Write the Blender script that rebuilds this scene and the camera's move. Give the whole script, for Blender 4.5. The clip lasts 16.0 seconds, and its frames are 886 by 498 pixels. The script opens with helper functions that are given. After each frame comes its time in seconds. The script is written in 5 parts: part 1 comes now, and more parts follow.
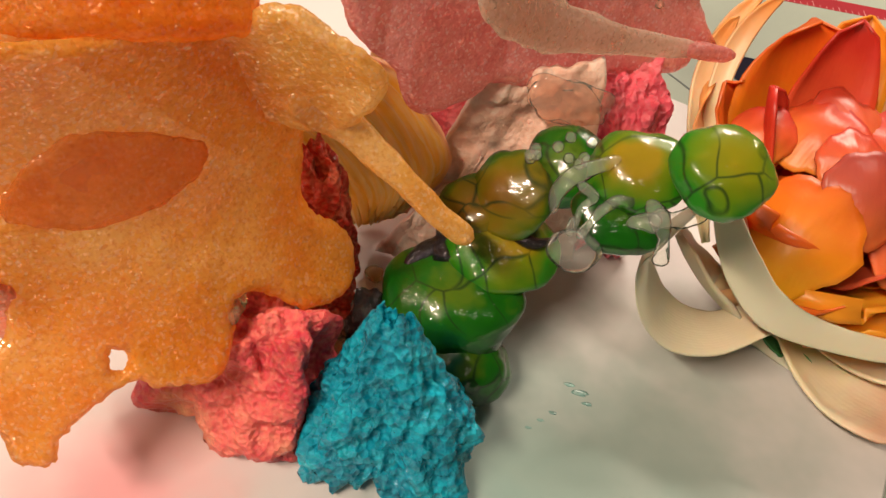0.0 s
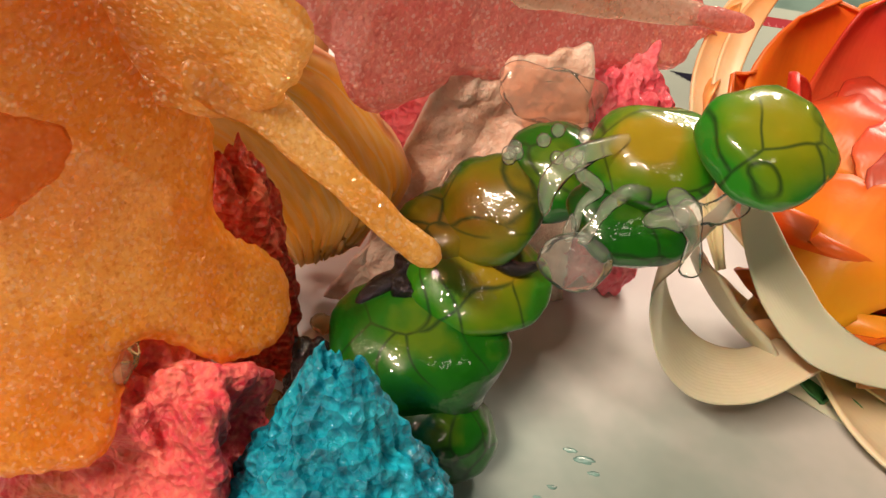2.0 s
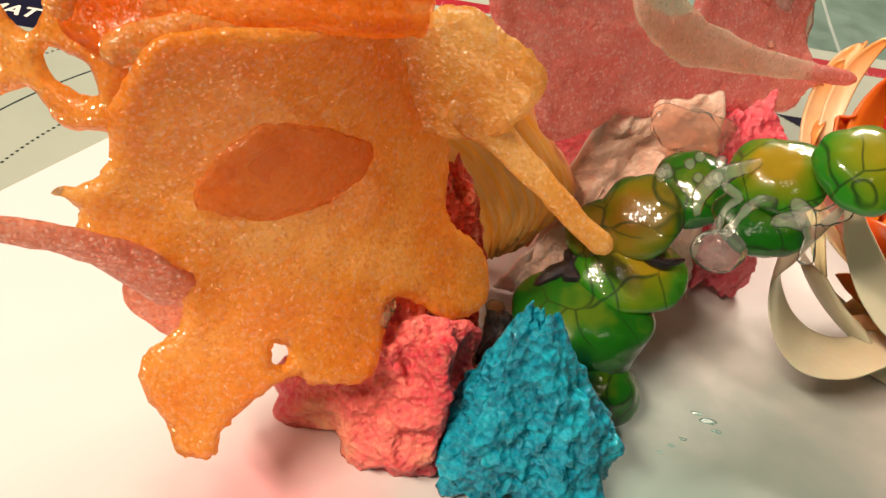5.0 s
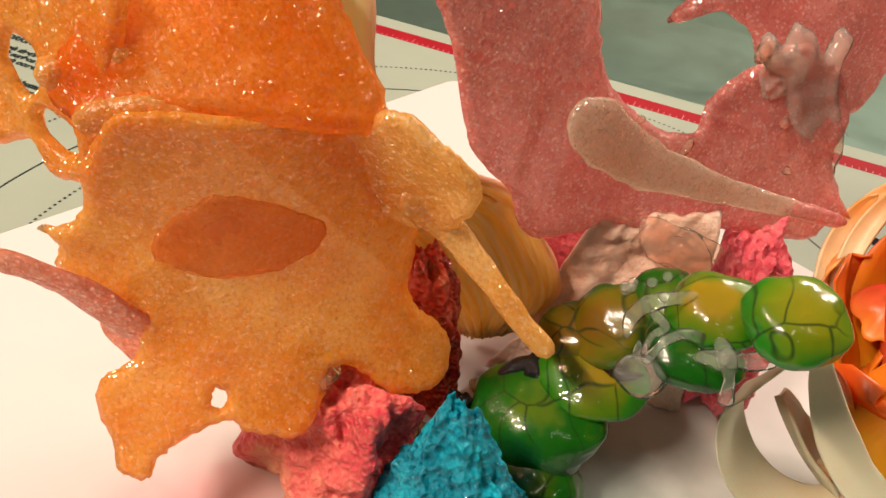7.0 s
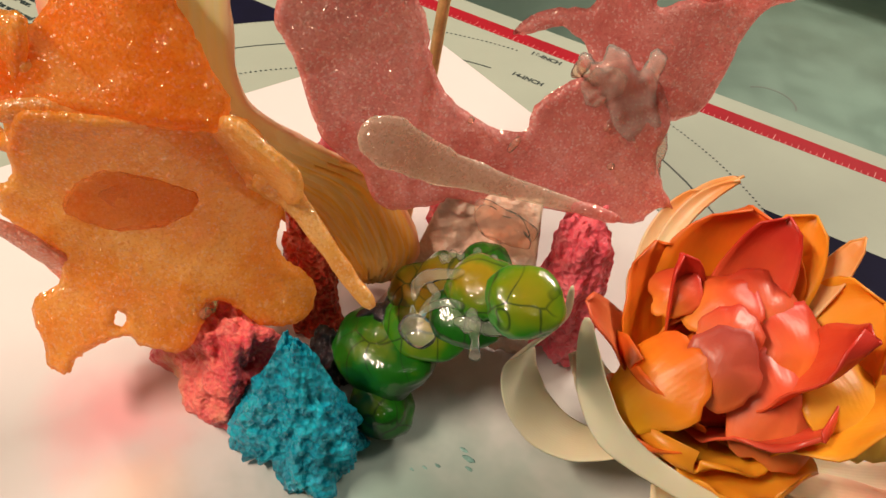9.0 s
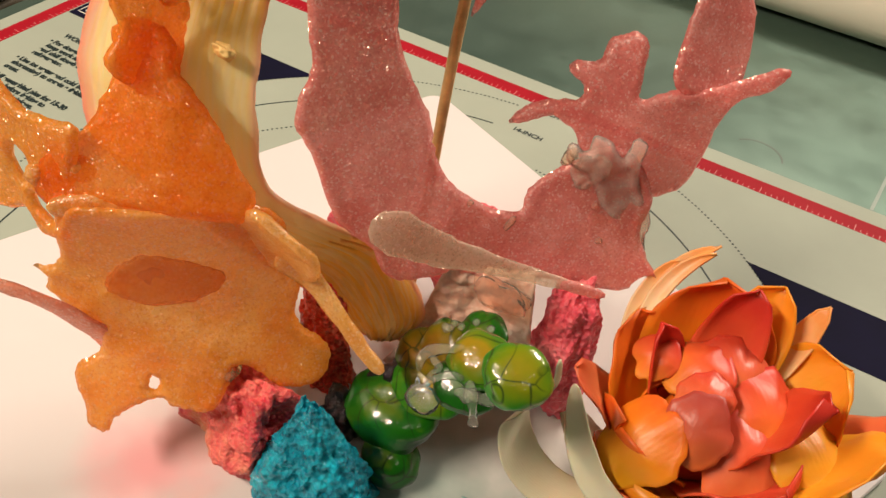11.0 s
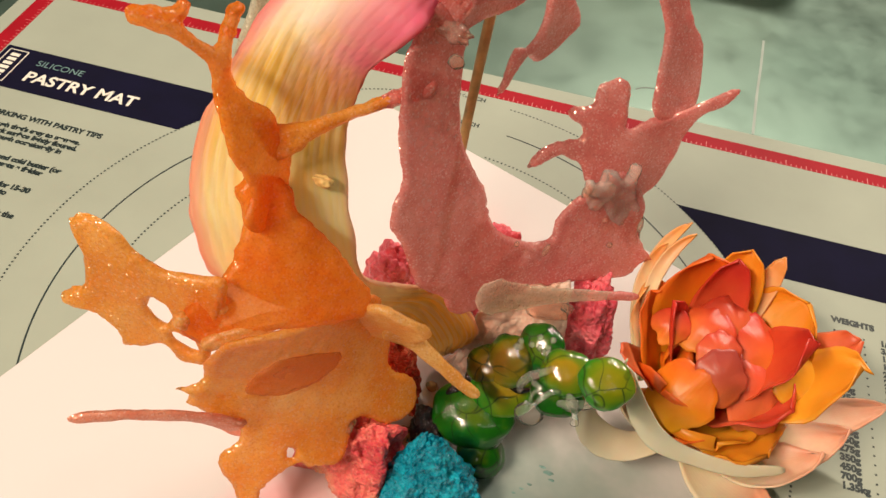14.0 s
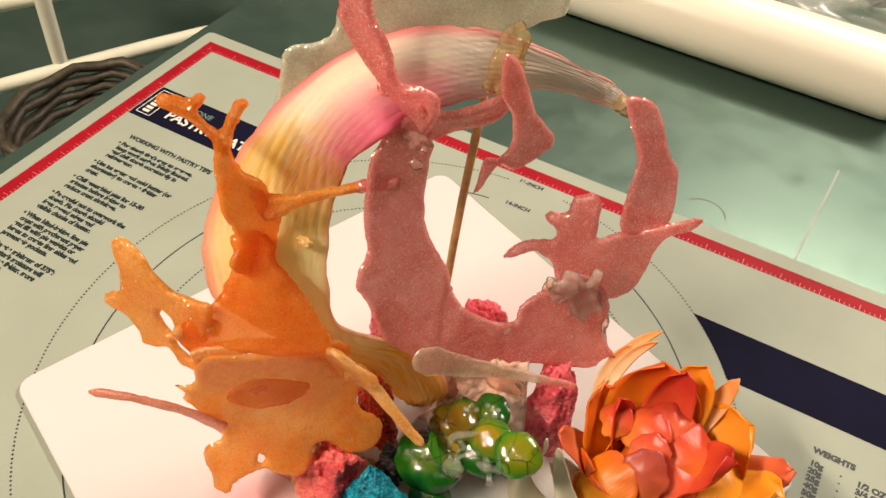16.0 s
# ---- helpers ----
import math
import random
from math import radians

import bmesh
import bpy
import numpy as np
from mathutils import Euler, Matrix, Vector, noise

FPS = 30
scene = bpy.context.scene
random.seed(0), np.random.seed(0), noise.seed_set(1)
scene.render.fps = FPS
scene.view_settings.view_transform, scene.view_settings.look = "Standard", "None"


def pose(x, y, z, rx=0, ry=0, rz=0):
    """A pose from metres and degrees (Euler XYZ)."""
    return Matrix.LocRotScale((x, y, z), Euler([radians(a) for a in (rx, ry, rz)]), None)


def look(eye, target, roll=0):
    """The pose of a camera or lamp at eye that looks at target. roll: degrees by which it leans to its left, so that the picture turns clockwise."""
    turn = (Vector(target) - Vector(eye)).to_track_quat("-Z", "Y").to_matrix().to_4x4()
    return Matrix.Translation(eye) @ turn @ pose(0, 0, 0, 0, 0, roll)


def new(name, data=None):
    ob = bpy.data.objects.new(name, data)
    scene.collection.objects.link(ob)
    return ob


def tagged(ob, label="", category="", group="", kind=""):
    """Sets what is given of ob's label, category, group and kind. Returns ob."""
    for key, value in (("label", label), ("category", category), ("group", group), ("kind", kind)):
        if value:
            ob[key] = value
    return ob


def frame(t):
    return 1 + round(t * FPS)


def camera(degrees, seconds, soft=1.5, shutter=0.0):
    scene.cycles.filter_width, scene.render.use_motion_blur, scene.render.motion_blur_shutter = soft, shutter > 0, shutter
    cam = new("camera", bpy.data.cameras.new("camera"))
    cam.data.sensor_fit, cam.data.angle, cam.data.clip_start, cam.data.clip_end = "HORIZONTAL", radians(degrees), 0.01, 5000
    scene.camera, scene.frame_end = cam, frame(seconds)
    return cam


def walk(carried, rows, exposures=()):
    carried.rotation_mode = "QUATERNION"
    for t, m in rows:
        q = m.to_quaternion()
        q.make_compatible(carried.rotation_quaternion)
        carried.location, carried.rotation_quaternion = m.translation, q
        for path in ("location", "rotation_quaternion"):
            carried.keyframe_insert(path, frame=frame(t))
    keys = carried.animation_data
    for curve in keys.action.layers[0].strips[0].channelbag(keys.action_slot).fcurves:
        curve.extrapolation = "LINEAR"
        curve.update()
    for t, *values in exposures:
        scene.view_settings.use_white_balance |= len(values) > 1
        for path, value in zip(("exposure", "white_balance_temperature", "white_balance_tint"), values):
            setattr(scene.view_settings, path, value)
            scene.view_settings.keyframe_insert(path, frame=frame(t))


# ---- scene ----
from mathutils import geometry

cam = camera(55.84, 16.0, 1.5)
PATH = [
    (0.0, (0.0563, -0.1749, 0.1879), (0.0413, 0.5195, -0.5316), 10.93),
    (0.5, (0.0586, -0.1628, 0.1871), (0.0698, 0.5321, -0.5319), 12.28),
    (1.0, (0.0641, -0.1562, 0.1737), (0.0821, 0.5569, -0.5271), 11.24),
    (1.5, (0.0636, -0.1520, 0.1616), (0.0684, 0.5872, -0.5119), 9.83),
    (2.0, (0.0595, -0.1509, 0.1499), (0.0612, 0.6129, -0.4956), 9.47),
    (2.5, (0.0593, -0.1488, 0.1397), (0.0416, 0.6337, -0.4827), 8.37),
    (3.0, (0.0559, -0.1502, 0.1446), (0.0171, 0.6277, -0.4825), 8.50),
    (3.2, (0.0534, -0.1542, 0.1494), (0.0141, 0.6132, -0.4906), 9.07),
    (5.3, (0.0401, -0.2016, 0.1733), (-0.0709, 0.5822, -0.4378), 6.75),
    (5.5, (0.0403, -0.1984, 0.1739), (-0.0811, 0.5923, -0.4263), 6.78),
    (6.0, (0.0462, -0.1920, 0.1781), (-0.1080, 0.6038, -0.4075), 7.04),
    (6.5, (0.0602, -0.1883, 0.1842), (-0.1590, 0.5904, -0.4036), 7.34),
    (7.0, (0.0849, -0.1876, 0.1913), (-0.2048, 0.5567, -0.4104), 7.19),
    (7.5, (0.1098, -0.1835, 0.2015), (-0.2125, 0.5262, -0.4250), 7.46),
    (8.0, (0.1296, -0.1779, 0.2126), (-0.2019, 0.4886, -0.4551), 7.35),
    (8.2, (0.1366, -0.1767, 0.2190), (-0.1988, 0.4743, -0.4619), 7.07),
    (10.3, (0.1603, -0.1908, 0.2670), (-0.1879, 0.4395, -0.4269), 6.45),
    (10.5, (0.1605, -0.1885, 0.2695), (-0.1960, 0.4434, -0.4186), 6.15),
    (11.0, (0.1564, -0.1861, 0.2758), (-0.1988, 0.4514, -0.4079), 6.06),
    (11.5, (0.1425, -0.1850, 0.2788), (-0.1737, 0.4559, -0.4206), 6.33),
    (12.0, (0.1108, -0.1879, 0.2867), (-0.1196, 0.4747, -0.4260), 7.64),
    (12.5, (0.0814, -0.1988, 0.2988), (-0.0699, 0.4813, -0.4185), 8.15),
    (13.0, (0.0662, -0.2071, 0.3113), (-0.0401, 0.4684, -0.4184), 7.58),
    (13.5, (0.0610, -0.2214, 0.3302), (-0.0335, 0.4396, -0.4142), 7.55),
    (14.0, (0.0704, -0.2221, 0.3496), (-0.0491, 0.4204, -0.4073), 7.17),
    (14.5, (0.0922, -0.2165, 0.3635), (-0.0754, 0.4143, -0.3942), 6.50),
    (15.0, (0.1206, -0.2185, 0.3791), (-0.1023, 0.4039, -0.3712), 5.83),
    (15.5, (0.1447, -0.2172, 0.3876), (-0.1386, 0.3974, -0.3487), 4.52),
    (16.0, (0.1586, -0.2200, 0.4031), (-0.1689, 0.3858, -0.3220), 3.65),
]
EXPOSURES = [(0.0, 0.03), (3.0, 0.28), (6.0, 0.24), (7.0, 0.14), (8.0, 0.02), (11.0, 0.0), (13.3, 0.06), (14.5, -0.08), (16.0, 0.08)]
walk(cam, [(t, look(*row)) for t, *row in PATH], EXPOSURES)

# ---- world and light ----
world = bpy.data.worlds.new("kitchen_air")
scene.world = world
world.use_nodes = True
world.node_tree.nodes["Background"].inputs[0].default_value = (0.52, 0.82, 0.74, 1)
world.node_tree.nodes["Background"].inputs[1].default_value = 0.08


def area_lamp(name, eye, target, size_x, size_y, watts, colour):
    data = bpy.data.lights.new(name, "AREA")
    data.shape, data.size, data.size_y, data.energy, data.color = "RECTANGLE", size_x, size_y, watts, colour
    ob = new(name, data)
    ob.matrix_world = look(eye, target)
    return ob


area_lamp("ceiling_or_fill_lamp", (0.40, 0.97, 1.05), (0.0, -0.02, 0.06), 0.70, 0.07, 23.0, (1.0, 0.82, 0.66))
area_lamp("ceiling_or_fill_lamp", (-0.65, -0.85, 1.30), (0.0, -0.03, 0.06), 0.70, 0.07, 35.0, (1.0, 0.78, 0.59))
# weak front-right fill, an added lamp without a known source
area_lamp("ceiling_or_fill_lamp", (0.60, -0.75, 1.60), (0.05, 0.0, 0.05), 0.60, 0.07, 1.2, (1.0, 0.84, 0.66))


# ---- materials ----
def node_mat(name):
    m = bpy.data.materials.new(name)
    m.use_nodes = True
    nt = m.node_tree
    return m, nt, nt.nodes["Principled BSDF"], nt.nodes["Material Output"]


def nd(nt, kind, **values):
    n = nt.nodes.new(kind)
    for key, value in values.items():
        n.inputs[key.replace("_", " ")].default_value = value
    return n


def coords(nt):
    return nt.nodes.new("ShaderNodeTexCoord").outputs["Object"]


def noise_out(nt, scale, detail=4.0, rough=0.55, out="Fac"):
    n = nd(nt, "ShaderNodeTexNoise", Scale=scale, Detail=detail, Roughness=rough)
    nt.links.new(coords(nt), n.inputs["Vector"])
    return n.outputs[out]


def ramp(nt, fac, stops):
    r = nt.nodes.new("ShaderNodeValToRGB")
    el = r.color_ramp.elements
    while len(el) < len(stops):
        el.new(0.5)
    for e, (p, c) in zip(el, stops):
        e.position, e.color = p, (*c, 1)
    nt.links.new(fac, r.inputs[0])
    return r.outputs[0]


def mix_col(nt, fac, a, b, mode="MIX"):
    n = nt.nodes.new("ShaderNodeMix")
    n.data_type, n.blend_type = "RGBA", mode
    for sock, v in ((n.inputs[0], fac), (n.inputs[6], a), (n.inputs[7], b)):
        if isinstance(v, bpy.types.NodeSocket):
            nt.links.new(v, sock)
        elif isinstance(v, (int, float)):
            sock.default_value = v
        else:
            sock.default_value = (*v, 1)
    return n.outputs[2]


def bump(nt, height, strength, distance=0.001, under=None):
    b = nd(nt, "ShaderNodeBump", Strength=strength, Distance=distance)
    nt.links.new(height, b.inputs["Height"])
    if under:
        nt.links.new(under, b.inputs["Normal"])
    return b.outputs[0]


def flake_normal(nt, scale, amount):
    """A normal that leans a little in each tiny crystal."""
    v = nd(nt, "ShaderNodeTexVoronoi", Scale=scale)
    nt.links.new(coords(nt), v.inputs["Vector"])
    sub = nt.nodes.new("ShaderNodeVectorMath")
    sub.operation = "SUBTRACT"
    sub.inputs[1].default_value = (0.5, 0.5, 0.5)
    nt.links.new(v.outputs["Color"], sub.inputs[0])
    mul = nt.nodes.new("ShaderNodeVectorMath")
    mul.operation = "SCALE"
    mul.inputs["Scale"].default_value = amount
    nt.links.new(sub.outputs[0], mul.inputs[0])
    add = nt.nodes.new("ShaderNodeVectorMath")
    geo = nt.nodes.new("ShaderNodeNewGeometry")
    nt.links.new(geo.outputs["Normal"], add.inputs[0])
    nt.links.new(mul.outputs[0], add.inputs[1])
    nor = nt.nodes.new("ShaderNodeVectorMath")
    nor.operation = "NORMALIZE"
    nt.links.new(add.outputs[0], nor.inputs[0])
    return nor.outputs[0]


def sugar_mat(name, deep, mid, pale, clear=0.19, glow=0.45, scale=55.0, glint=0.65):
    """Cast bubble sugar: cloudy, lit through, full of glittering crystals."""
    m, nt, p, out = node_mat(name)
    base = ramp(nt, noise_out(nt, scale, 5.0), [(0.30, deep), (0.5, mid), (0.70, pale)])
    base = mix_col(nt, ramp(nt, noise_out(nt, 260.0, 4.0, 0.65), [(0.40, (0, 0, 0)), (0.70, (0.35, 0.35, 0.35))]), base, pale)
    base = mix_col(nt, ramp(nt, noise_out(nt, 1300.0, 2.0), [(0.50, (0, 0, 0)), (0.75, (0.3, 0.3, 0.3))]), base, pale)
    base = mix_col(nt, ramp(nt, noise_out(nt, 1000.0, 2.0), [(0.50, (0, 0, 0)), (0.66, (0.5, 0.5, 0.5))]), base, tuple(c * 0.8 for c in deep))
    # glints are partly painted: pale crystal cells lighten the base colour
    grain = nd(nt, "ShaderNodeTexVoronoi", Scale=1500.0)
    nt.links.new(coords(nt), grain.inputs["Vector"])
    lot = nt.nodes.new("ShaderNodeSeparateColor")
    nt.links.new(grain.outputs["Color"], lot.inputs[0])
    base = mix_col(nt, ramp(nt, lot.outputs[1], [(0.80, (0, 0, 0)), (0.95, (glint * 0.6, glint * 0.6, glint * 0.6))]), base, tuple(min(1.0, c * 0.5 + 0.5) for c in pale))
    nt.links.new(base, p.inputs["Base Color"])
    p.inputs["Roughness"].default_value = 0.30
    p.inputs["Specular IOR Level"].default_value = 0.55
    p.inputs["Coat Weight"].default_value = 0.4
    p.inputs["Coat Roughness"].default_value = 0.14
    n1 = flake_normal(nt, 2000.0, 0.5)
    nt.links.new(bump(nt, noise_out(nt, 900.0, 3.0), 0.3, 0.0006, n1), p.inputs["Normal"])
    nt.links.new(bump(nt, noise_out(nt, 120.0, 4.0), 0.3, 0.002), p.inputs["Coat Normal"])
    cell = nd(nt, "ShaderNodeTexVoronoi", Scale=2000.0)
    nt.links.new(coords(nt), cell.inputs["Vector"])
    pick = nt.nodes.new("ShaderNodeSeparateColor")
    nt.links.new(cell.outputs["Color"], pick.inputs[0])
    mask = ramp(nt, pick.outputs[0], [(0.45, (0, 0, 0)), (0.65, (glint, glint, glint))])
    gl = nd(nt, "ShaderNodeBsdfGlossy", Roughness=0.22)
    nt.links.new(mix_col(nt, mask, (0.0, 0.0, 0.0), (1.0, 0.93, 0.80)), gl.inputs["Color"])
    nt.links.new(flake_normal(nt, 2000.0, 1.9), gl.inputs["Normal"])
    m0 = nt.nodes.new("ShaderNodeAddShader")
    nt.links.new(p.outputs[0], m0.inputs[0])
    nt.links.new(gl.outputs[0], m0.inputs[1])
    tr = nt.nodes.new("ShaderNodeBsdfTranslucent")
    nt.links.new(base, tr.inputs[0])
    tp = nt.nodes.new("ShaderNodeBsdfTransparent")
    nt.links.new(mix_col(nt, 0.45, pale, (1, 1, 1)), tp.inputs[0])
    m1, m2 = nt.nodes.new("ShaderNodeMixShader"), nt.nodes.new("ShaderNodeMixShader")
    m1.inputs[0].default_value, m2.inputs[0].default_value = glow, clear
    nt.links.new(m0.outputs[0], m1.inputs[1])
    nt.links.new(tr.outputs[0], m1.inputs[2])
    nt.links.new(m1.outputs[0], m2.inputs[1])
    nt.links.new(tp.outputs[0], m2.inputs[2])
    nt.links.new(m2.outputs[0], out.inputs[0])
    return m


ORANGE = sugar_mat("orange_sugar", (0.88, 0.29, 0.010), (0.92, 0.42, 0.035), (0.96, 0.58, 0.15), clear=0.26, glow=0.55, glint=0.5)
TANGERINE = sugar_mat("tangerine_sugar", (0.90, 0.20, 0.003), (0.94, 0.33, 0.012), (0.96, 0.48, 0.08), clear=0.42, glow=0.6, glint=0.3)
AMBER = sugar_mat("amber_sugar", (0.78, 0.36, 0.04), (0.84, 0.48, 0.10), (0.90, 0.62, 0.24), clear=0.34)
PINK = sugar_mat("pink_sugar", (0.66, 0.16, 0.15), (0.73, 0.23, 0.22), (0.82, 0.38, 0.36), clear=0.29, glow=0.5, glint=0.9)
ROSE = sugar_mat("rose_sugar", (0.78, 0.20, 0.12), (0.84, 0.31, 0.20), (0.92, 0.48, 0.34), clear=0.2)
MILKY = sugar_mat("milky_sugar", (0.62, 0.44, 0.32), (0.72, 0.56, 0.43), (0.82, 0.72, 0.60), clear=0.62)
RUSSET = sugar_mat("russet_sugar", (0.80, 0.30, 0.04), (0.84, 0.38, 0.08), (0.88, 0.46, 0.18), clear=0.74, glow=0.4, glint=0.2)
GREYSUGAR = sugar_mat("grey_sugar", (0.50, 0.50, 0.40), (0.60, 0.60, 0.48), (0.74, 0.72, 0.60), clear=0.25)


def rock_mat(name, stops, scale, pores=420.0, gloss=0.35, strength=0.9, frost=0.35):
    m, nt, p, out = node_mat(name)
    col = ramp(nt, noise_out(nt, scale, 5.0, 0.6), stops)
    col = mix_col(nt, ramp(nt, noise_out(nt, 700.0, 3.0), [(0.4, (0, 0, 0)), (0.75, (frost, frost, frost))]), col, tuple(min(1.0, c * 1.6 + 0.01) for c in stops[-1][1]))
    nt.links.new(col, p.inputs["Base Color"])
    p.inputs["Roughness"].default_value = gloss
    p.inputs["Subsurface Weight"].default_value = 0.25
    p.inputs["Subsurface Radius"].default_value = (1.0, 0.5, 0.4)
    p.inputs["Subsurface Scale"].default_value = 0.003
    v = nd(nt, "ShaderNodeTexVoronoi", Scale=pores)
    nt.links.new(coords(nt), v.inputs["Vector"])
    n1 = bump(nt, v.outputs["Distance"], strength, 0.0028)
    nt.links.new(bump(nt, noise_out(nt, 260.0, 6.0, 0.65), 0.8, 0.002, n1), p.inputs["Normal"])
    return m


BLUE = rock_mat("blue_sponge_sugar", [(0.30, (0.001, 0.10, 0.18)), (0.52, (0.002, 0.25, 0.40)), (0.75, (0.012, 0.47, 0.64))], 120.0, 430.0, 0.10, 0.8)
CORAL = rock_mat("coral_sponge_sugar", [(0.30, (0.34, 0.012, 0.04)), (0.46, (0.64, 0.045, 0.075)), (0.60, (0.80, 0.14, 0.13)), (0.76, (0.82, 0.44, 0.24))], 45.0, 600.0, 0.32, 0.5, 0.2)
HOTPINK = rock_mat("hot_pink_sponge_sugar", [(0.3, (0.70, 0.04, 0.09)), (0.55, (0.86, 0.12, 0.17)), (0.8, (0.92, 0.34, 0.33))], 70.0, 420.0, 0.4, 0.7, 0.2)
DARKRED = rock_mat("dark_red_sponge_sugar", [(0.30, (0.03, 0.008, 0.012)), (0.40, (0.34, 0.02, 0.018)), (0.52, (0.76, 0.05, 0.03)), (0.72, (0.76, 0.20, 0.10))], 75.0, 500.0, 0.2, 0.8)
CHARCOAL = rock_mat("burnt_and_gap_black", [(0.35, (0.003, 0.003, 0.005)), (0.6, (0.008, 0.006, 0.008)), (0.85, (0.04, 0.02, 0.012))], 110.0, 300.0, 0.12, 0.3, 0.1)
TAN = rock_mat("tan_fondant", [(0.3, (0.66, 0.36, 0.24)), (0.5, (0.78, 0.52, 0.41)), (0.75, (0.86, 0.68, 0.59))], 40.0, 220.0, 0.42, 0.25, 0.2)


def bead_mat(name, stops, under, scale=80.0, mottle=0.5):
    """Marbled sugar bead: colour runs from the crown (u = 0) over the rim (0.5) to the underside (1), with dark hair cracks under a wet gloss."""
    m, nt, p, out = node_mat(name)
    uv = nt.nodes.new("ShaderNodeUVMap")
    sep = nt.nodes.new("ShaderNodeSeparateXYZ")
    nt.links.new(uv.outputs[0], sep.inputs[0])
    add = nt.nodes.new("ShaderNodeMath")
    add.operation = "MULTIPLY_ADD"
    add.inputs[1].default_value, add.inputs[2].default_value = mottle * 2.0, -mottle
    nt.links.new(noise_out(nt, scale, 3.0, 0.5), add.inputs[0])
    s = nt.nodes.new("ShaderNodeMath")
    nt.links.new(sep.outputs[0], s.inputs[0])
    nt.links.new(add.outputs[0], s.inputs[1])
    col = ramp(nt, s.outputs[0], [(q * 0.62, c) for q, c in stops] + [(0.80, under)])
    v = nt.nodes.new("ShaderNodeTexVoronoi")
    v.feature = "DISTANCE_TO_EDGE"
    v.inputs["Scale"].default_value = 75.0
    warp = nt.nodes.new("ShaderNodeVectorMath")
    sc = nt.nodes.new("ShaderNodeVectorMath")
    sc.operation = "SCALE"
    sc.inputs["Scale"].default_value = 0.014
    nt.links.new(noise_out(nt, 55.0, 1.0, 0.5, "Color"), sc.inputs[0])
    nt.links.new(coords(nt), warp.inputs[0])
    nt.links.new(sc.outputs[0], warp.inputs[1])
    nt.links.new(warp.outputs[0], v.inputs["Vector"])
    crack = ramp(nt, v.outputs["Distance"], [(0.0, (0.9, 0.9, 0.9)), (0.014, (0.6, 0.6, 0.6)), (0.035, (0, 0, 0))])
    fade = ramp(nt, noise_out(nt, 60.0, 2.0), [(0.32, (0, 0, 0)), (0.50, (1, 1, 1))])
    col = mix_col(nt, mix_col(nt, 1.0, crack, fade, "MULTIPLY"), col, (0.010, 0.030, 0.006))
    nt.links.new(col, p.inputs["Base Color"])
    p.inputs["Roughness"].default_value = 0.3
    p.inputs["Specular IOR Level"].default_value = 0.15
    p.inputs["Coat Weight"].default_value = 1.0
    p.inputs["Coat Roughness"].default_value = 0.04
    p.inputs["Subsurface Weight"].default_value = 0.25
    p.inputs["Subsurface Radius"].default_value = (0.6, 1.0, 0.2)
    p.inputs["Subsurface Scale"].default_value = 0.003
    nt.links.new(bump(nt, noise_out(nt, 190.0, 3.0), 0.5, 0.0016), p.inputs["Coat Normal"])
    return m


# dark undersides are set in the colour ramps; only bright_bead has a pale one
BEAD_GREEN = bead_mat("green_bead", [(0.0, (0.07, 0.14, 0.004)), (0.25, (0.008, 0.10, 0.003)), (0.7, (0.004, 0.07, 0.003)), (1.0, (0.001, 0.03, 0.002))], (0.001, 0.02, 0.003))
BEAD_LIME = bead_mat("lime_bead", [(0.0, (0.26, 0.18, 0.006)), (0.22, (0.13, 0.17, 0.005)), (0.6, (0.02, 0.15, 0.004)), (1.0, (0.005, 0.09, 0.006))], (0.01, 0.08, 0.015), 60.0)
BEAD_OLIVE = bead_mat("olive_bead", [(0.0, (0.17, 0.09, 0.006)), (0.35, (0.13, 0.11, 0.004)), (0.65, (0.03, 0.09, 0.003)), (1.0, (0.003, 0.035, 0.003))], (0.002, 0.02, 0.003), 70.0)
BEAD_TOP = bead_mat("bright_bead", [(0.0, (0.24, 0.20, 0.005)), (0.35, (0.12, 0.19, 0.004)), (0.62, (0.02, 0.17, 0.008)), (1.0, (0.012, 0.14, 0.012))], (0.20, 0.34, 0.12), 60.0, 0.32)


def glass_mat(name, colour, milk=0.12, ior=1.22):
    """Clear pulled sugar: seen through, with a wet gloss at its edges and a little milkiness."""
    m, nt, p, out = node_mat(name)
    tp = nt.nodes.new("ShaderNodeBsdfTransparent")
    tp.inputs[0].default_value = (*colour, 1)
    gl = nd(nt, "ShaderNodeBsdfGlossy", Roughness=0.05)
    nor = bump(nt, noise_out(nt, 240.0, 2.0), 0.35, 0.001)
    nt.links.new(nor, gl.inputs["Normal"])
    fr = nd(nt, "ShaderNodeFresnel", IOR=ior)
    nt.links.new(nor, fr.inputs["Normal"])
    p.inputs["Base Color"].default_value = (*colour, 1)
    p.inputs["Roughness"].default_value = 0.15
    m1, m2 = nt.nodes.new("ShaderNodeMixShader"), nt.nodes.new("ShaderNodeMixShader")
    m1.inputs[0].default_value = milk
    nt.links.new(tp.outputs[0], m1.inputs[1])
    nt.links.new(p.outputs[0], m1.inputs[2])
    nt.links.new(fr.outputs[0], m2.inputs[0])
    nt.links.new(m1.outputs[0], m2.inputs[1])
    nt.links.new(gl.outputs[0], m2.inputs[2])
    nt.links.new(m2.outputs[0], out.inputs[0])
    return m


